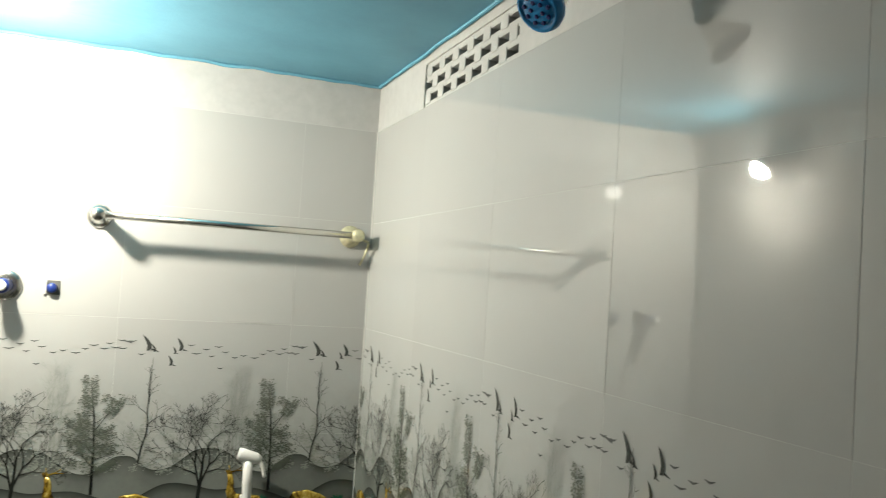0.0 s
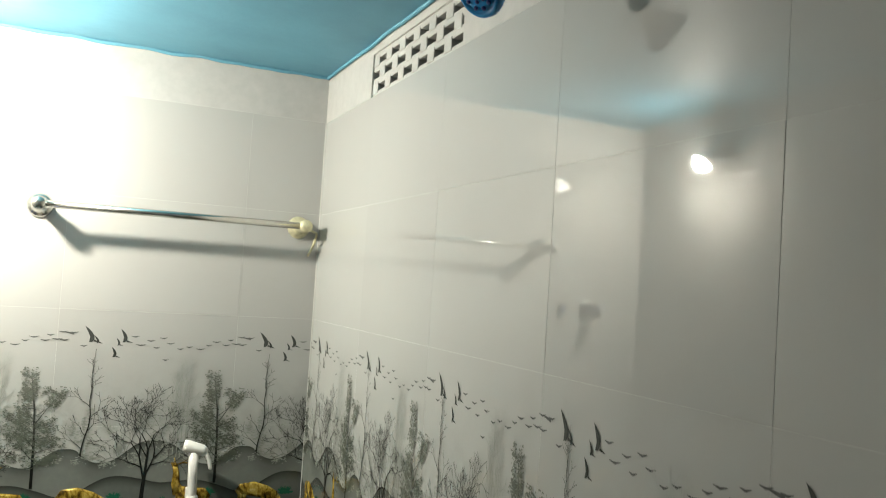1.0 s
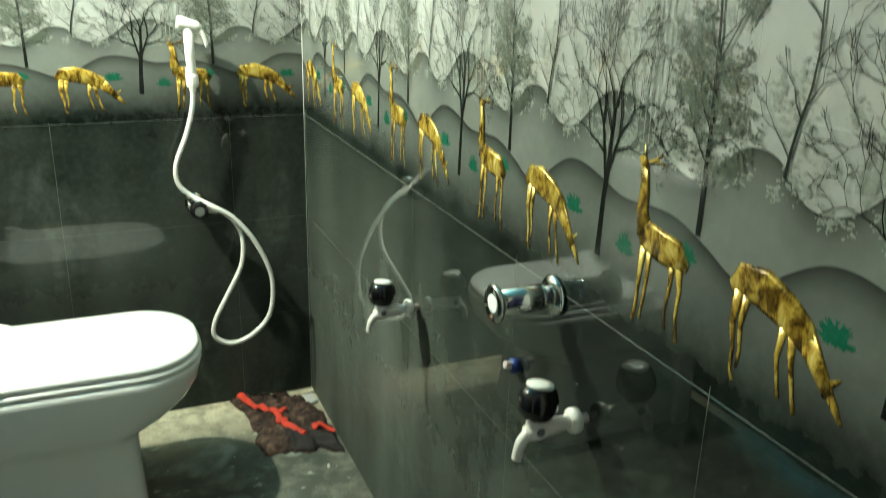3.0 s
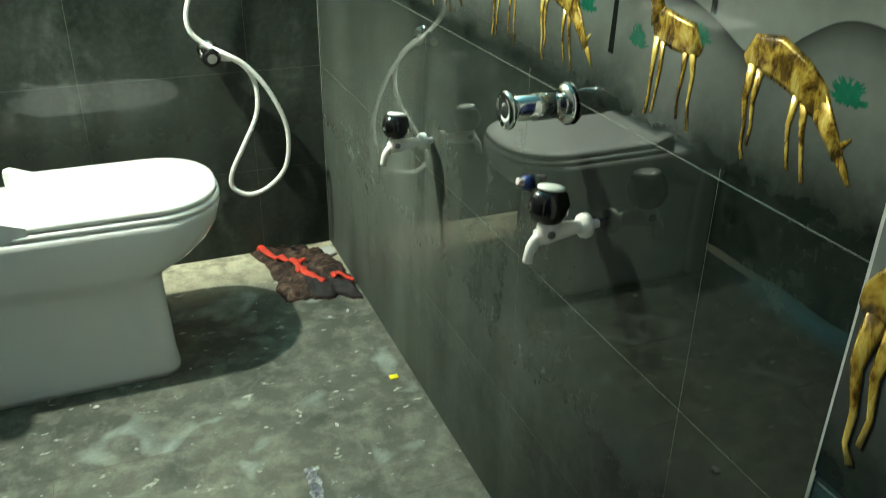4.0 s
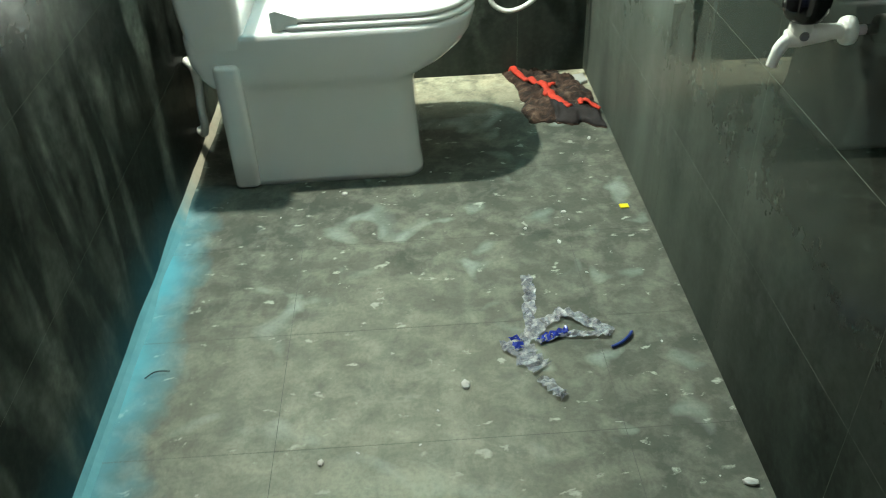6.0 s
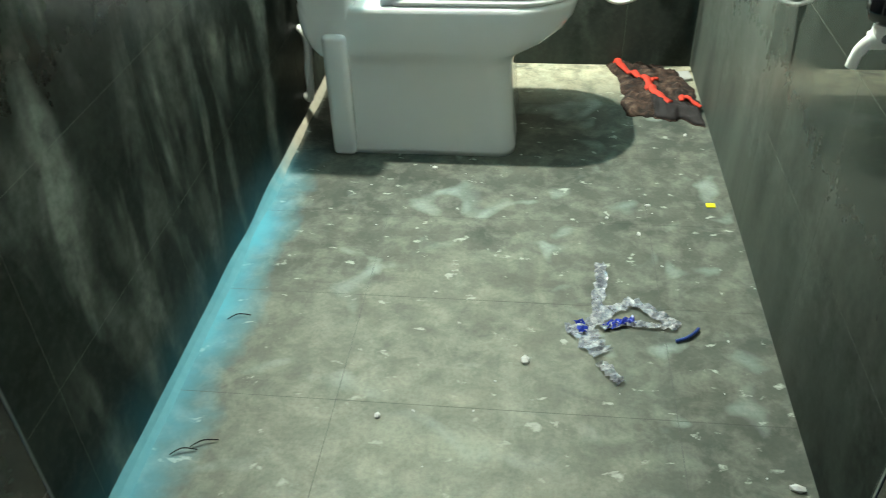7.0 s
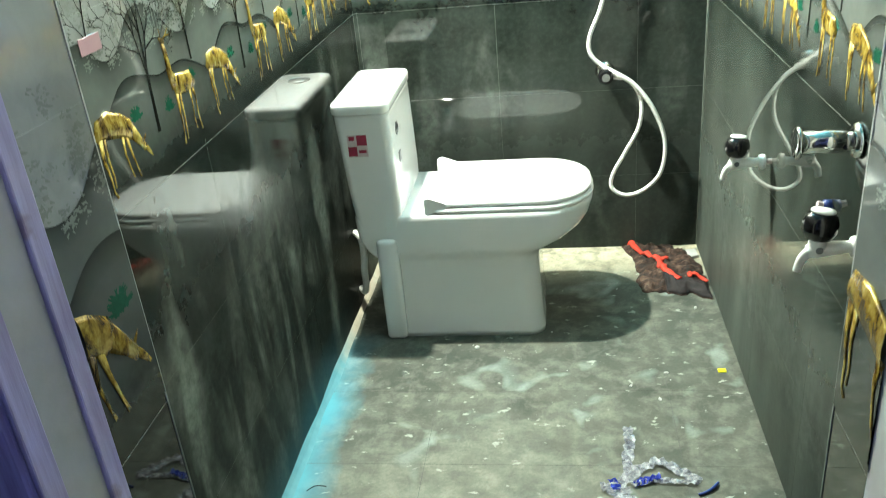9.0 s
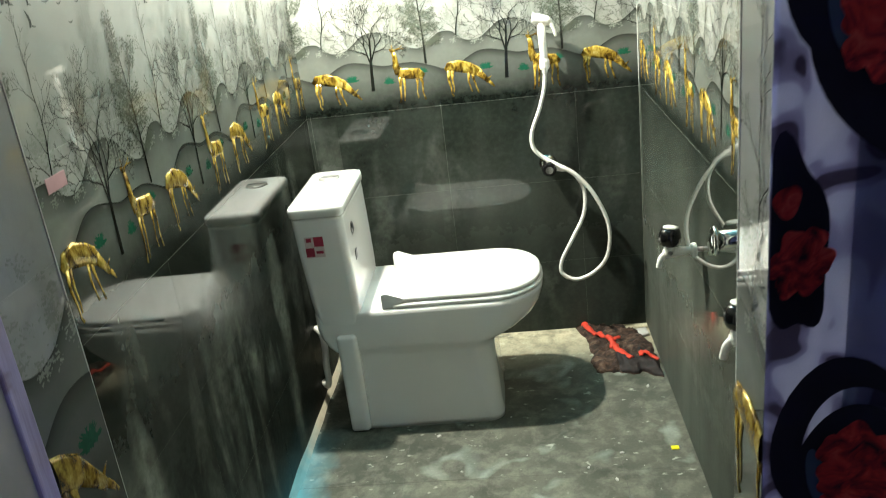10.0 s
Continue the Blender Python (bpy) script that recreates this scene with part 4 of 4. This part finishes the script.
for s in (-1, 1):
    b = box(-1.012 + TX, -0.950 + TX, s * 0.182 - 0.024, s * 0.182 + 0.024, 0.0, 0.335, bevel=0.014, segments=4)
    part("rear_column", b, M_CERAMIC, toilet, smooth=True)
tank = [sec(-1.045, -0.93, 0.186, 0.30, 0.02, 0.02), sec(-1.06, -0.93, 0.187, 0.36, 0.02, 0.02), sec(-1.072, -0.928, 0.188, 0.45, 0.02, 0.022), sec(-1.082, -0.931, 0.189, 0.60, 0.02, 0.024),
        sec(-1.088, -0.934, 0.190, 0.70, 0.02, 0.024), sec(-1.088, -0.935, 0.190, 0.708, 0.02, 0.024)]
part("tank", loft(tank), M_CERAMIC, toilet, smooth=True)
lid = [sec(-1.090, -0.933, 0.191, 0.712, 0.02, 0.024), sec(-1.094, -0.930, 0.194, 0.716, 0.022, 0.026), sec(-1.094, -0.930, 0.194, 0.736, 0.022, 0.026), sec(-1.090, -0.934, 0.190, 0.744, 0.02, 0.024), sec(-1.078, -0.946, 0.178, 0.7475, 0.016, 0.02)]
tl = part("tank_lid", loft(lid), M_CERAMIC, toilet, smooth=True)
bt = part("flush_button", lathe([(0.034, 0), (0.034, 0.004), (0.030, 0.006)], (-1.018 + TX, 0.09 - 0.0, 0.7475), (0, 0, 1), 24), M_BUTTON, tl, "oval chrome flush button", True)
part("split", box(-1.047 + TX, -0.989 + TX, 0.088, 0.092, 0.7534, 0.7545), M_GREY, tl)
seat = [sec(-0.845, -0.380, 0.176, 0.403, 0.03, 0.152), sec(-0.845, -0.376, 0.180, 0.407, 0.03, 0.156), sec(-0.845, -0.376, 0.180, 0.414, 0.03, 0.156), sec(-0.845, -0.382, 0.174, 0.418, 0.03, 0.150)]
part("seat_ring", loft(seat), M_SEAT, toilet, smooth=True)
cover = [sec(-0.838, -0.388, 0.168, 0.4195, 0.012, 0.145), sec(-0.845, -0.382, 0.174, 0.423, 0.012, 0.150), sec(-0.845, -0.382, 0.174, 0.431, 0.012, 0.150), sec(-0.840, -0.388, 0.168, 0.436, 0.012, 0.145), sec(-0.82, -0.41, 0.148, 0.4385, 0.01, 0.125)]
cv2 = part("seat_cover", loft(cover), M_SEAT, toilet, smooth=True)
for s in (-1, 1):
    b = loft([[(-0.862 + TX, s * 0.145, 0.402), (-0.862 + TX, s * 0.175, 0.402), (-0.862 + TX, s * 0.175, 0.448), (-0.862 + TX, s * 0.145, 0.448)],
              [(-0.848 + TX, s * 0.140, 0.404), (-0.848 + TX, s * 0.176, 0.404), (-0.848 + TX, s * 0.176, 0.452), (-0.848 + TX, s * 0.140, 0.452)],
              [(-0.80 + TX, s * 0.140, 0.415), (-0.80 + TX, s * 0.175, 0.415), (-0.80 + TX, s * 0.175, 0.434), (-0.80 + TX, s * 0.140, 0.434)]])
    part("hinge_ear", b, M_SEAT, cv2)
stk = part("label", box(-1.055 + TX, -1.000 + TX, -0.1905, -0.1895, 0.592, 0.655), M_LABEL, toilet, "small maroon and white sticker")
for x0, x1, z0, z1 in ((-1.028, -1.0, 0.625, 0.655), (-1.055, -1.030, 0.595, 0.622), (-1.05, -1.035, 0.64, 0.652), (-1.025, -1.004, 0.603, 0.612)):
    part("print_block", box(x0 + TX, x1 + TX, -0.1915, -0.1906, z0, z1), M_MAROON, stk)
em = part("emblem", lathe([(0.020, 0), (0.020, 0.0012), (0.014, 0.0013), (0.014, 0.0)], (-0.932 + TX, -0.09, 0.64), (1, 0, 0), 20), M_GREY, toilet, "grey printed ring mark")
part("emblem_bar", box(-0.9295 + TX, -0.928 + TX, -0.112, -0.088, 0.545, 0.575), M_GREY, toilet)
inlet = thing("inlet_hose", (XL, -0.40, 0.0), "white water hose behind the toilet", "hose")
part("pipe", tube(curve_points([(0.006, 0.02, 0.262), (0.035, -0.03, 0.262), (0.050, -0.075, 0.235), (0.050, -0.095, 0.185), (0.046, -0.085, 0.130), (0.030, -0.05, 0.085), (0.006, 0.0, 0.07)]), 0.0105, 12), M_WHITE, inlet, smooth=True)

# ---- mortar fillet along the foot of the side wall ----
n = Nodes("painted_mortar")
v = n.place()
yy = n.xyz(v)[1]
blue = n.ramp(n.math("ADD", n.math("MULTIPLY", yy, -1.0), n.math("MULTIPLY", n.noise(v, 9.0, 4.0), 0.3)), [(0.70, 0.0), (0.95, 1.0)])
b = n.noise(v, 25.0, 5.0, 0.6)
c = n.mix(blue, n.mix(b, (0.38, 0.33, 0.24), (0.56, 0.52, 0.42)), n.mix(b, (0.06, 0.20, 0.25), (0.14, 0.31, 0.35)))
n.bump(b, 0.5, 0.004)
M_MORTAR = n.done(c, 0.75)
secs = []
for i in range(50):
    f = i / 49
    y = -0.002 + (YF + 0.004) * f
    w = 0.015 + 0.009 * noise.noise((f * 12, 0, 5)) + 0.005 * f
    secs.append([(XL, y, 0.0), (XL + w, y, 0.0), (XL + w * 0.45, y, w * 0.5), (XL, y, w * 1.1)])
tagged(part("mortar_fillet", loft(secs), M_MORTAR, smooth=False), "rough mortar fillet with cyan paint along the floor edge", "trim", kind="structure")
# white corner joints and the trim at the doorway
tagged(part("corner_joint", tube([(-0.0015, -0.0015, 0.0), (-0.0015, -0.0015, 2.06)], 0.0014, 6), M_GROUT), "pale grout line in the wall corner", "trim", kind="structure")
for x, s in ((REV_R, 1), (REV_L, -1)):
    tagged(part("edge_trim", box(x - 0.0008, x + 0.0008, (YFR if s > 0 else YF) - 0.001, (YFR if s > 0 else YF) + 0.0015, 0.0, 2.02), M_GROUT), "white edge strip at the doorway tiles", "trim", kind="structure")

# ---- door frame, outer wall edge and curtain ----
frame_ob = thing("door_frame", (-0.55, YO - 0.05, 0), "lilac-painted wooden door frame, scuffed", "door frame")
frame_m = Matrix.Translation(-frame_ob.location)


def fpart(name, bm, mat=M_JAMB, label=""):
    bm.transform(frame_m)
    return part(name, bm, mat, frame_ob, label)


fpart("post", box(-0.935, REV_L - 0.002, YO - 0.10, YO - 0.0005, 0, 2.02, bevel=0.005))
fpart("stop_strip", box(REV_L - 0.0018, REV_L + 0.004, YO - 0.024, YO - 0.001, 0, 2.0, bevel=0.002))
fpart("stop_strip", box(REV_L - 0.0018, REV_L + 0.003, YO - 0.098, YO - 0.072, 0, 2.0, bevel=0.002))
fpart("post", box(REV_R + 0.002, -0.17, YO - 0.10, YO - 0.0005, 0, 2.02, bevel=0.005))
fpart("head", box(REV_L - 0.002, REV_R + 0.002, YO - 0.10, YO - 0.0005, 1.98, 2.02, bevel=0.003))
hole = lathe([(0.008, 0.0), (0.007, 0.001)], (REV_L - 0.0015, YO - 0.062, 1.035), (1, 0, 0), 10)
fpart("bolt_hole", hole, simple("rusty_hole", (0.09, 0.02, 0.02), 0.7), "dark rusty bolt hole")

n = Nodes("curtain_cloth")
v = n.place()
f1 = n.noise(n.scaled(v, (1.0, 1.0, 0.8)), 20.0, 1.0, 0.4, 1.6)
weave = n.noise(n.scaled(v, (900.0, 900.0, 900.0)), 1.0, 1.0)
c = n.ramp(f1, [(0.40, (0.085, 0.075, 0.115)), (0.43, (0.20, 0.195, 0.29)), (0.50, (0.24, 0.24, 0.35)), (0.53, (0.36, 0.37, 0.49)), (0.66, (0.42, 0.43, 0.54))])
n.bump(weave, 0.3, 0.0005)
M_CURTAIN = n.done(c, 0.85)
n = Nodes("red_rose_print")
v = n.place()
f1 = n.noise(v, 55.0, 4.0, 0.6, 1.0)
M_ROSE = n.done(n.ramp(f1, [(0.34, (0.05, 0.003, 0.004)), (0.45, (0.34, 0.012, 0.010)), (0.56, (0.70, 0.035, 0.018)), (0.7, (0.85, 0.10, 0.05))]), 0.85)
M_SWIRL = simple("black_print", (0.006, 0.006, 0.012), 0.85, grain=60.0)
M_TEAL = simple("teal_grey_print", (0.07, 0.11, 0.14), 0.85, grain=60.0)


def curtain_y(x):
    return YO - 0.128 + 0.010 * math.sin((x + 0.27) * 40)


curtain = thing("curtain", (-0.1, curtain_y(-0.1), 0.02), "lilac-grey curtain printed with red roses and black swirls", "curtain")
cm = Matrix.Translation(-curtain.location)
bm = bmesh.new()
grid = [[bm.verts.new((-0.2845 + 0.50 * i / 120, curtain_y(-0.2845 + 0.50 * i / 120), 0.03 + 2.05 * k / 20)) for i in range(121)] for k in range(21)]
for k in range(20):
    for i in range(120):
        bm.faces.new((grid[k][i], grid[k][i + 1], grid[k + 1][i + 1], grid[k + 1][i]))
ret = bmesh.ops.solidify(bm, geom=bm.faces[:], thickness=0.0015)
bm.transform(cm)
part("cloth", bm, M_CURTAIN, curtain, smooth=True)


def on_curtain(outline, d):
    """A printed patch that follows the folds of the cloth."""
    bm = bmesh.new()
    bm.faces.new([bm.verts.new((x, 0, z)) for x, z in outline])
    bmesh.ops.triangulate(bm, faces=bm.faces[:])
    bmesh.ops.subdivide_edges(bm, edges=bm.edges[:], cuts=3, use_grid_fill=True)
    for q in bm.verts:
        q.co.y = curtain_y(q.co.x) - d
    bm.transform(cm)
    return bm


LEFT_HEM = -0.284


def spot(name, cx, cz, rx, rz, mat, d, wob=0.12, lobes=5, turn=0.0):
    """A printed blot with a lobed rim, kept on the cloth."""
    o = []
    for j in range(40):
        t = 2 * math.pi * j / 40
        q = 1 + wob * math.sin(lobes * t + cx * 300)
        x, z = rx * q * math.cos(t), rz * q * math.sin(t)
        o.append((max(cx + x * math.cos(turn) - z * math.sin(turn), LEFT_HEM), cz + x * math.sin(turn) + z * math.cos(turn)))
    part(name, on_curtain(o, d), mat, curtain)


def rose(cx, cz, r, d):
    """Overlapping petals round a small heart."""
    for k in range(6):
        a = k * 1.05 + cx * 40
        spot("rose_petal", cx + 0.55 * r * math.cos(a), cz + 0.62 * r * math.sin(a), r * 0.50, r * 0.44, M_ROSE, d + k * 0.00006, 0.10, 4, a)
    spot("rose_petal", cx, cz, r * 0.42, r * 0.40, M_ROSE, d + 0.0005, 0.12, 5)


def swirl(cx, cz, r, a0, a1, width, d):
    """A black arc that swells in its middle."""
    n = 18
    for j in range(n):
        t0, t1 = a0 + (a1 - a0) * j / n, a0 + (a1 - a0) * (j + 1) / n
        w0, w1 = [width * math.sin(math.pi * (0.08 + 0.84 * (j + e) / n)) for e in (0, 1)]
        o = [(max(cx + q * math.cos(t), LEFT_HEM), cz + q * 1.25 * math.sin(t)) for q, t in ((r, t0), (r, t1), (r + w1, t1), (r + w0, t0))]
        if max(p[0] for p in o) > LEFT_HEM + 0.0005:
            part("swirl", on_curtain(o, d), M_SWIRL, curtain)


# the print repeats down and across the cloth
for shift_x, shift_z in ((0.0, 0.0), (0.0, 0.30), (0.0, -0.30), (0.135, 0.13), (0.135, -0.17), (0.135, 0.43)):
    def at(x, z):
        return x + shift_x, z + shift_z
    spot("swirl", *at(-0.212, 1.345), 0.047, 0.075, M_SWIRL, 0.0020, 0.05, 3, 0.35)
    spot("leaf", *at(-0.247, 1.365), 0.006, 0.024, M_TEAL, 0.0024, 0.05, 2, 0.2)
    rose(*at(-0.222, 1.350), 0.024, 0.0030)
    spot("swirl", *at(-0.270, 1.237), 0.023, 0.062, M_SWIRL, 0.0020, 0.10, 5, 0.15)
    spot("rose_petal", *at(-0.274, 1.262), 0.009, 0.010, M_ROSE, 0.0029, 0.1, 3)
    rose(*at(-0.264, 1.222), 0.021, 0.0030)
    swirl(*at(-0.222, 1.085), 0.036, 0.9, 4.4, 0.024, 0.0021)
    rose(*at(-0.222, 1.076), 0.026, 0.0030)
rod = thing("curtain_rod", (-0.1, YO - 0.12, 2.09), "plain steel curtain rod on the outer wall", "curtain rod")
part("rod", tube([(-0.26, -0.008, 0), (0.40, -0.008, 0)], 0.007, 10), M_STEEL, rod, smooth=True)
for x in (-0.2, 0.38):
    part("bracket", box(x - 0.006, x + 0.006, -0.010, 0.04, -0.004, 0.004), M_STEEL, rod)

# ---- unseen lamp of the outer room, added for the bluish light on the doorway ----
tubelight = thing("added_tube_light", (-0.55, -2.46, 2.70), "unseen bluish tube light added on the outer ceiling to light the doorway", "lamp")
n = Nodes("glowing_tube")
n.put(n.bsdf.inputs["Emission Color"], (0.48, 0.56, 1.0))
n.put(n.bsdf.inputs["Emission Strength"], TUBE_GLOW)
part("tube", tube([(-0.30, 0, -0.045), (0.30, 0, -0.045)], 0.018, 10), n.done((0.9, 0.9, 0.9), 0.3), tubelight, smooth=True)
part("batten", box(-0.32, 0.32, -0.02, 0.02, -0.022, 0.0), M_WHITE, tubelight)

# ---- rag in the corner ----
n = Nodes("brown_rag")
v = n.place()
fold = n.noise(n.scaled(v, (26.0, 44.0, 30.0)), 1.0, 4.0, 0.6, 0.8)
knit = n.noise(v, 160.0, 4.0, 0.7)
c = n.ramp(fold, [(0.36, (0.010, 0.006, 0.005)), (0.47, (0.030, 0.015, 0.010)), (0.58, (0.075, 0.042, 0.028)), (0.69, (0.125, 0.082, 0.060))])
c = n.mix(n.math("MULTIPLY", n.ramp(knit, [(0.45, 0.0), (0.7, 1.0)]), 0.5), c, (0.02, 0.012, 0.010))
n.bump(n.math("ADD", fold, n.math("MULTIPLY", knit, 0.3)), 0.9, 0.006)
M_RAG = n.done(c, 0.9)
M_STRAP = simple("red_cloth", (0.55, 0.040, 0.018), 0.75, grain=70.0, vary=0.45, bump=0.3)
M_SOAKED = simple("soaked_black_cloth", (0.010, 0.006, 0.007), 0.8, grain=60.0, vary=0.5, bump=0.5)
rag = thing("rag", (-0.13, -0.19, 0), "crumpled brown rag with red straps, soaked black at one end", "rag")
rag_m = Matrix.Translation(-rag.location)


def rag_height(a, b):
    """Low sharp folds that run across the cloth; a and b go from -1 to 1."""
    r = max(abs(a), abs(b))
    ridge = 1 - abs(noise.noise((a * 1.6 + b * 1.1, b * 3.6 - a * 1.2, 1))) * 2.4
    return 0.003 + (1 - r ** 6) * (0.009 + 0.030 * max(0.0, ridge) * (0.6 + 0.5 * noise.noise((a * 2, b * 2, 8))) + 0.012 * abs(noise.noise((a * 5, b * 7, 6))))


def rag_point(a, b, lift=0.0):
    ang = math.atan2(b, a)
    edge = 1 + 0.28 * noise.noise((math.cos(ang) * 2.4, math.sin(ang) * 2.4, 3)) + 0.10 * noise.noise((math.cos(ang) * 7, math.sin(ang) * 7, 5))
    px = -0.124 + 0.112 * a * edge - 0.020 * b
    py = -0.190 + 0.178 * b * edge - 0.035 * a
    return Vector((min(px, -0.010), min(py, -0.010), rag_height(a, b) + lift))


def rag_sheet(a0, a1, b0, b1, lift, nu, nv, thick=0.004):
    """A patch of the rag's surface with its own thickness."""
    bm = bmesh.new()
    grid = [[bm.verts.new(rag_point(a0 + (a1 - a0) * i / nu, b0 + (b1 - b0) * k / nv, lift)) for k in range(nv + 1)] for i in range(nu + 1)]
    for i in range(nu):
        for k in range(nv):
            bm.faces.new((grid[i][k], grid[i + 1][k], grid[i + 1][k + 1], grid[i][k + 1]))
    rim = [e for e in bm.edges if len(e.link_faces) == 1]
    down = bmesh.ops.extrude_edge_only(bm, edges=rim)["geom"]
    for q in down:
        if isinstance(q, bmesh.types.BMVert):
            q.co.z = max(0.0005, q.co.z - thick)
    bm.transform(rag_m)
    return bm


part("cloth", rag_sheet(-1, 1, -1, 1, 0.0, 50, 60, 0.05), M_RAG, rag, "crumpled brown cloth", True)
part("soaked_end", rag_sheet(-0.35, 0.98, -0.99, -0.58, 0.004, 20, 12), M_SOAKED, rag, "soaked black end of the cloth", True)
for line, w in (((-0.78, 0.98), (-0.70, 0.45), (-0.36, 0.10), (-0.22, -0.18), (-0.22, -0.45), (0.10, -0.68)), 0.013), (((-0.30, -0.02), (-0.08, 0.10), (0.06, 0.24)), 0.009), (((0.42, -0.50), (0.70, -0.42), (0.95, -0.46)), 0.009):
    pts = [rag_point(p.x, p.y, 0.005) for p in curve_points([(a, b, 0) for a, b in line], 6)]
    band = tube(pts, [w * (0.85 + 0.3 * noise.noise((i * 0.5, w * 90, 2))) for i in range(len(pts))], 10, squash=(Vector((0, 0, 1)), 0.45))
    band.transform(rag_m)
    part("strap", band, M_STRAP, rag, "red cloth strap", True)
pts = [(-0.050, -0.062, 0.0), (-0.012, -0.055, 0.0), (-0.008, -0.105, 0.0), (-0.038, -0.120, 0.0)]
chip = loft([[(x, y, 0.0004) for x, y, z in pts], [(x * 1.02, y, 0.012) for x, y, z in pts]])
bmesh.ops.bevel(chip, geom=chip.edges[:], offset=0.003, segments=1, affect="EDGES")
tagged(part("tile_chip", chip, M_PLASTER), "broken pale tile offcut on the floor beside the rag", "tile offcut")

# ---- torn plastic wrapper, strip, scraps ----
n = Nodes("clear_wrapper")
v = n.place()
f = n.noise(v, 70.0, 4.0, 0.7)
c = n.ramp(f, [(0.35, (0.14, 0.145, 0.20)), (0.5, (0.28, 0.29, 0.32)), (0.66, (0.55, 0.56, 0.57))])
n.bump(f, 0.7, 0.004)
M_WRAP = n.done(c, 0.18, Alpha=0.7)
M_WRAP_BLUE = simple("blue_wrapper_print", (0.02, 0.035, 0.28), 0.25, grain=80.0, vary=0.3, bump=0.3)


def crumple(bm, line, width, seed, lift=0.010):
    """A creased ribbon that lies on the floor."""
    rng = random.Random(seed)
    pts = curve_points([(x, y, 0) for x, y in line], 7)
    prev = None
    for i, p in enumerate(pts):
        d = (pts[min(i + 1, len(pts) - 1)] - pts[max(i - 1, 0)]).normalized()
        s = Vector((-d.y, d.x, 0))
        cur = [bm.verts.new(p + s * width * (k - 1.5) * rng.uniform(0.32, 0.6) + Vector((0, 0, 0.002 + lift * rng.random()))) for k in range(4)]
        if prev:
            for k in range(3):
                bm.faces.new((prev[k], prev[k + 1], cur[k + 1], cur[k]))
        prev = cur


wrap = thing("plastic_wrapper", (-0.29, -1.24, 0), "torn clear and blue plastic wrapper on the floor", "plastic wrapper")
wm = Matrix.Translation(-wrap.location)
for name, mat, line, w, seed in (
        ("film", M_WRAP, [(-0.40, -1.26), (-0.36, -1.25), (-0.31, -1.20), (-0.262, -1.165)], 0.022, 1), ("film", M_WRAP, [(-0.262, -1.165), (-0.22, -1.20), (-0.175, -1.235)], 0.018, 2),
        ("film", M_WRAP, [(-0.325, -1.04), (-0.322, -1.09), (-0.332, -1.16), (-0.335, -1.22)], 0.018, 3), ("film", M_WRAP, [(-0.37, -1.24), (-0.355, -1.29), (-0.33, -1.325)], 0.034, 4),
        ("film", M_WRAP, [(-0.335, -1.35), (-0.31, -1.385), (-0.297, -1.40)], 0.016, 5), ("blue_print", M_WRAP_BLUE, [(-0.375, -1.235), (-0.362, -1.27)], 0.014, 6),
        ("blue_print", M_WRAP_BLUE, [(-0.325, -1.25), (-0.295, -1.235), (-0.262, -1.225)], 0.014, 7), ("film", M_WRAP, [(-0.33, -1.25), (-0.28, -1.235), (-0.23, -1.235), (-0.18, -1.24)], 0.013, 8)):
    bm = bmesh.new()
    crumple(bm, line, w, seed, 0.008 if mat is M_WRAP else 0.011)
    bm.transform(wm)
    part(name, bm, mat, wrap, "dark blue printed corner" if mat is M_WRAP_BLUE else "")
strip_ob = part("plastic_strip", tube(curve_points([(-0.186, -1.278, 0.004), (-0.165, -1.268, 0.005), (-0.147, -1.252, 0.006), (-0.138, -1.238, 0.004)]), 0.0035, 6), M_NAVY, smooth=True)
tagged(strip_ob, "thin curved navy blue plastic strip on the floor", "plastic strip")
tagged(part("yellow_scrap", box(-0.062, -0.040, -0.800, -0.783, 0.0005, 0.004, bevel=0.0012, segments=1), simple("yellow_plastic", (0.75, 0.68, 0.02), 0.4)), "small bright yellow plastic scrap on the floor", "scrap")
for x, y, a in ((-1.07, -1.27, 0.4), (-1.06, -1.62, 0.3), (-1.03, -1.60, 0.7)):
    tagged(part("hair_wire", tube(curve_points([(x - 0.02, y - 0.012, 0.003), (x, y, 0.008), (x + 0.025, y + 0.01 * a, 0.003)]), 0.0012, 5), M_BLACK), "thin black wire offcut on the floor", "wire offcut", "wire offcuts")
bm = bmesh.new()
rng = random.Random(17)
spots = [(-0.732, -0.662, 0.009), (-0.737, -1.513, 0.008), (-0.477, -1.352, 0.012), (-0.011 - 0.02, -1.611, 0.012), (-0.30, -0.86, 0.006), (-0.20, -0.80, 0.006), (-0.07, -0.45, 0.007), (-0.23, -0.92, 0.006)]
spots += [(rng.uniform(XL + 0.1, -0.03), rng.uniform(-1.95, -0.25), rng.uniform(0.0012, 0.0035)) for i in range(36)]
for x, y, r in spots:
    own = bmesh.new()
    bmesh.ops.create_icosphere(own, subdivisions=1, radius=r)
    own.transform(Matrix.Translation((x, y, r * 0.3)) @ Matrix.Rotation(rng.uniform(0, 3), 4, "Z") @ Matrix.Diagonal((rng.uniform(0.7, 1.5), rng.uniform(0.6, 1.0), 0.45, 1)))
    merged(bm, own)
tagged(part("floor_crumbs", bm, M_PLASTER), "white plaster crumbs scattered over the floor", "debris", kind="stuff")
# pink smudge of glaze on the mural
tagged(part("pink_sticker", box(XL + 0.0026, XL + 0.0034, -1.650, -1.590, 1.126, 1.150, bevel=0.0003, segments=1), M_PINK), "small pink sticker on the wall tiles", "sticker")
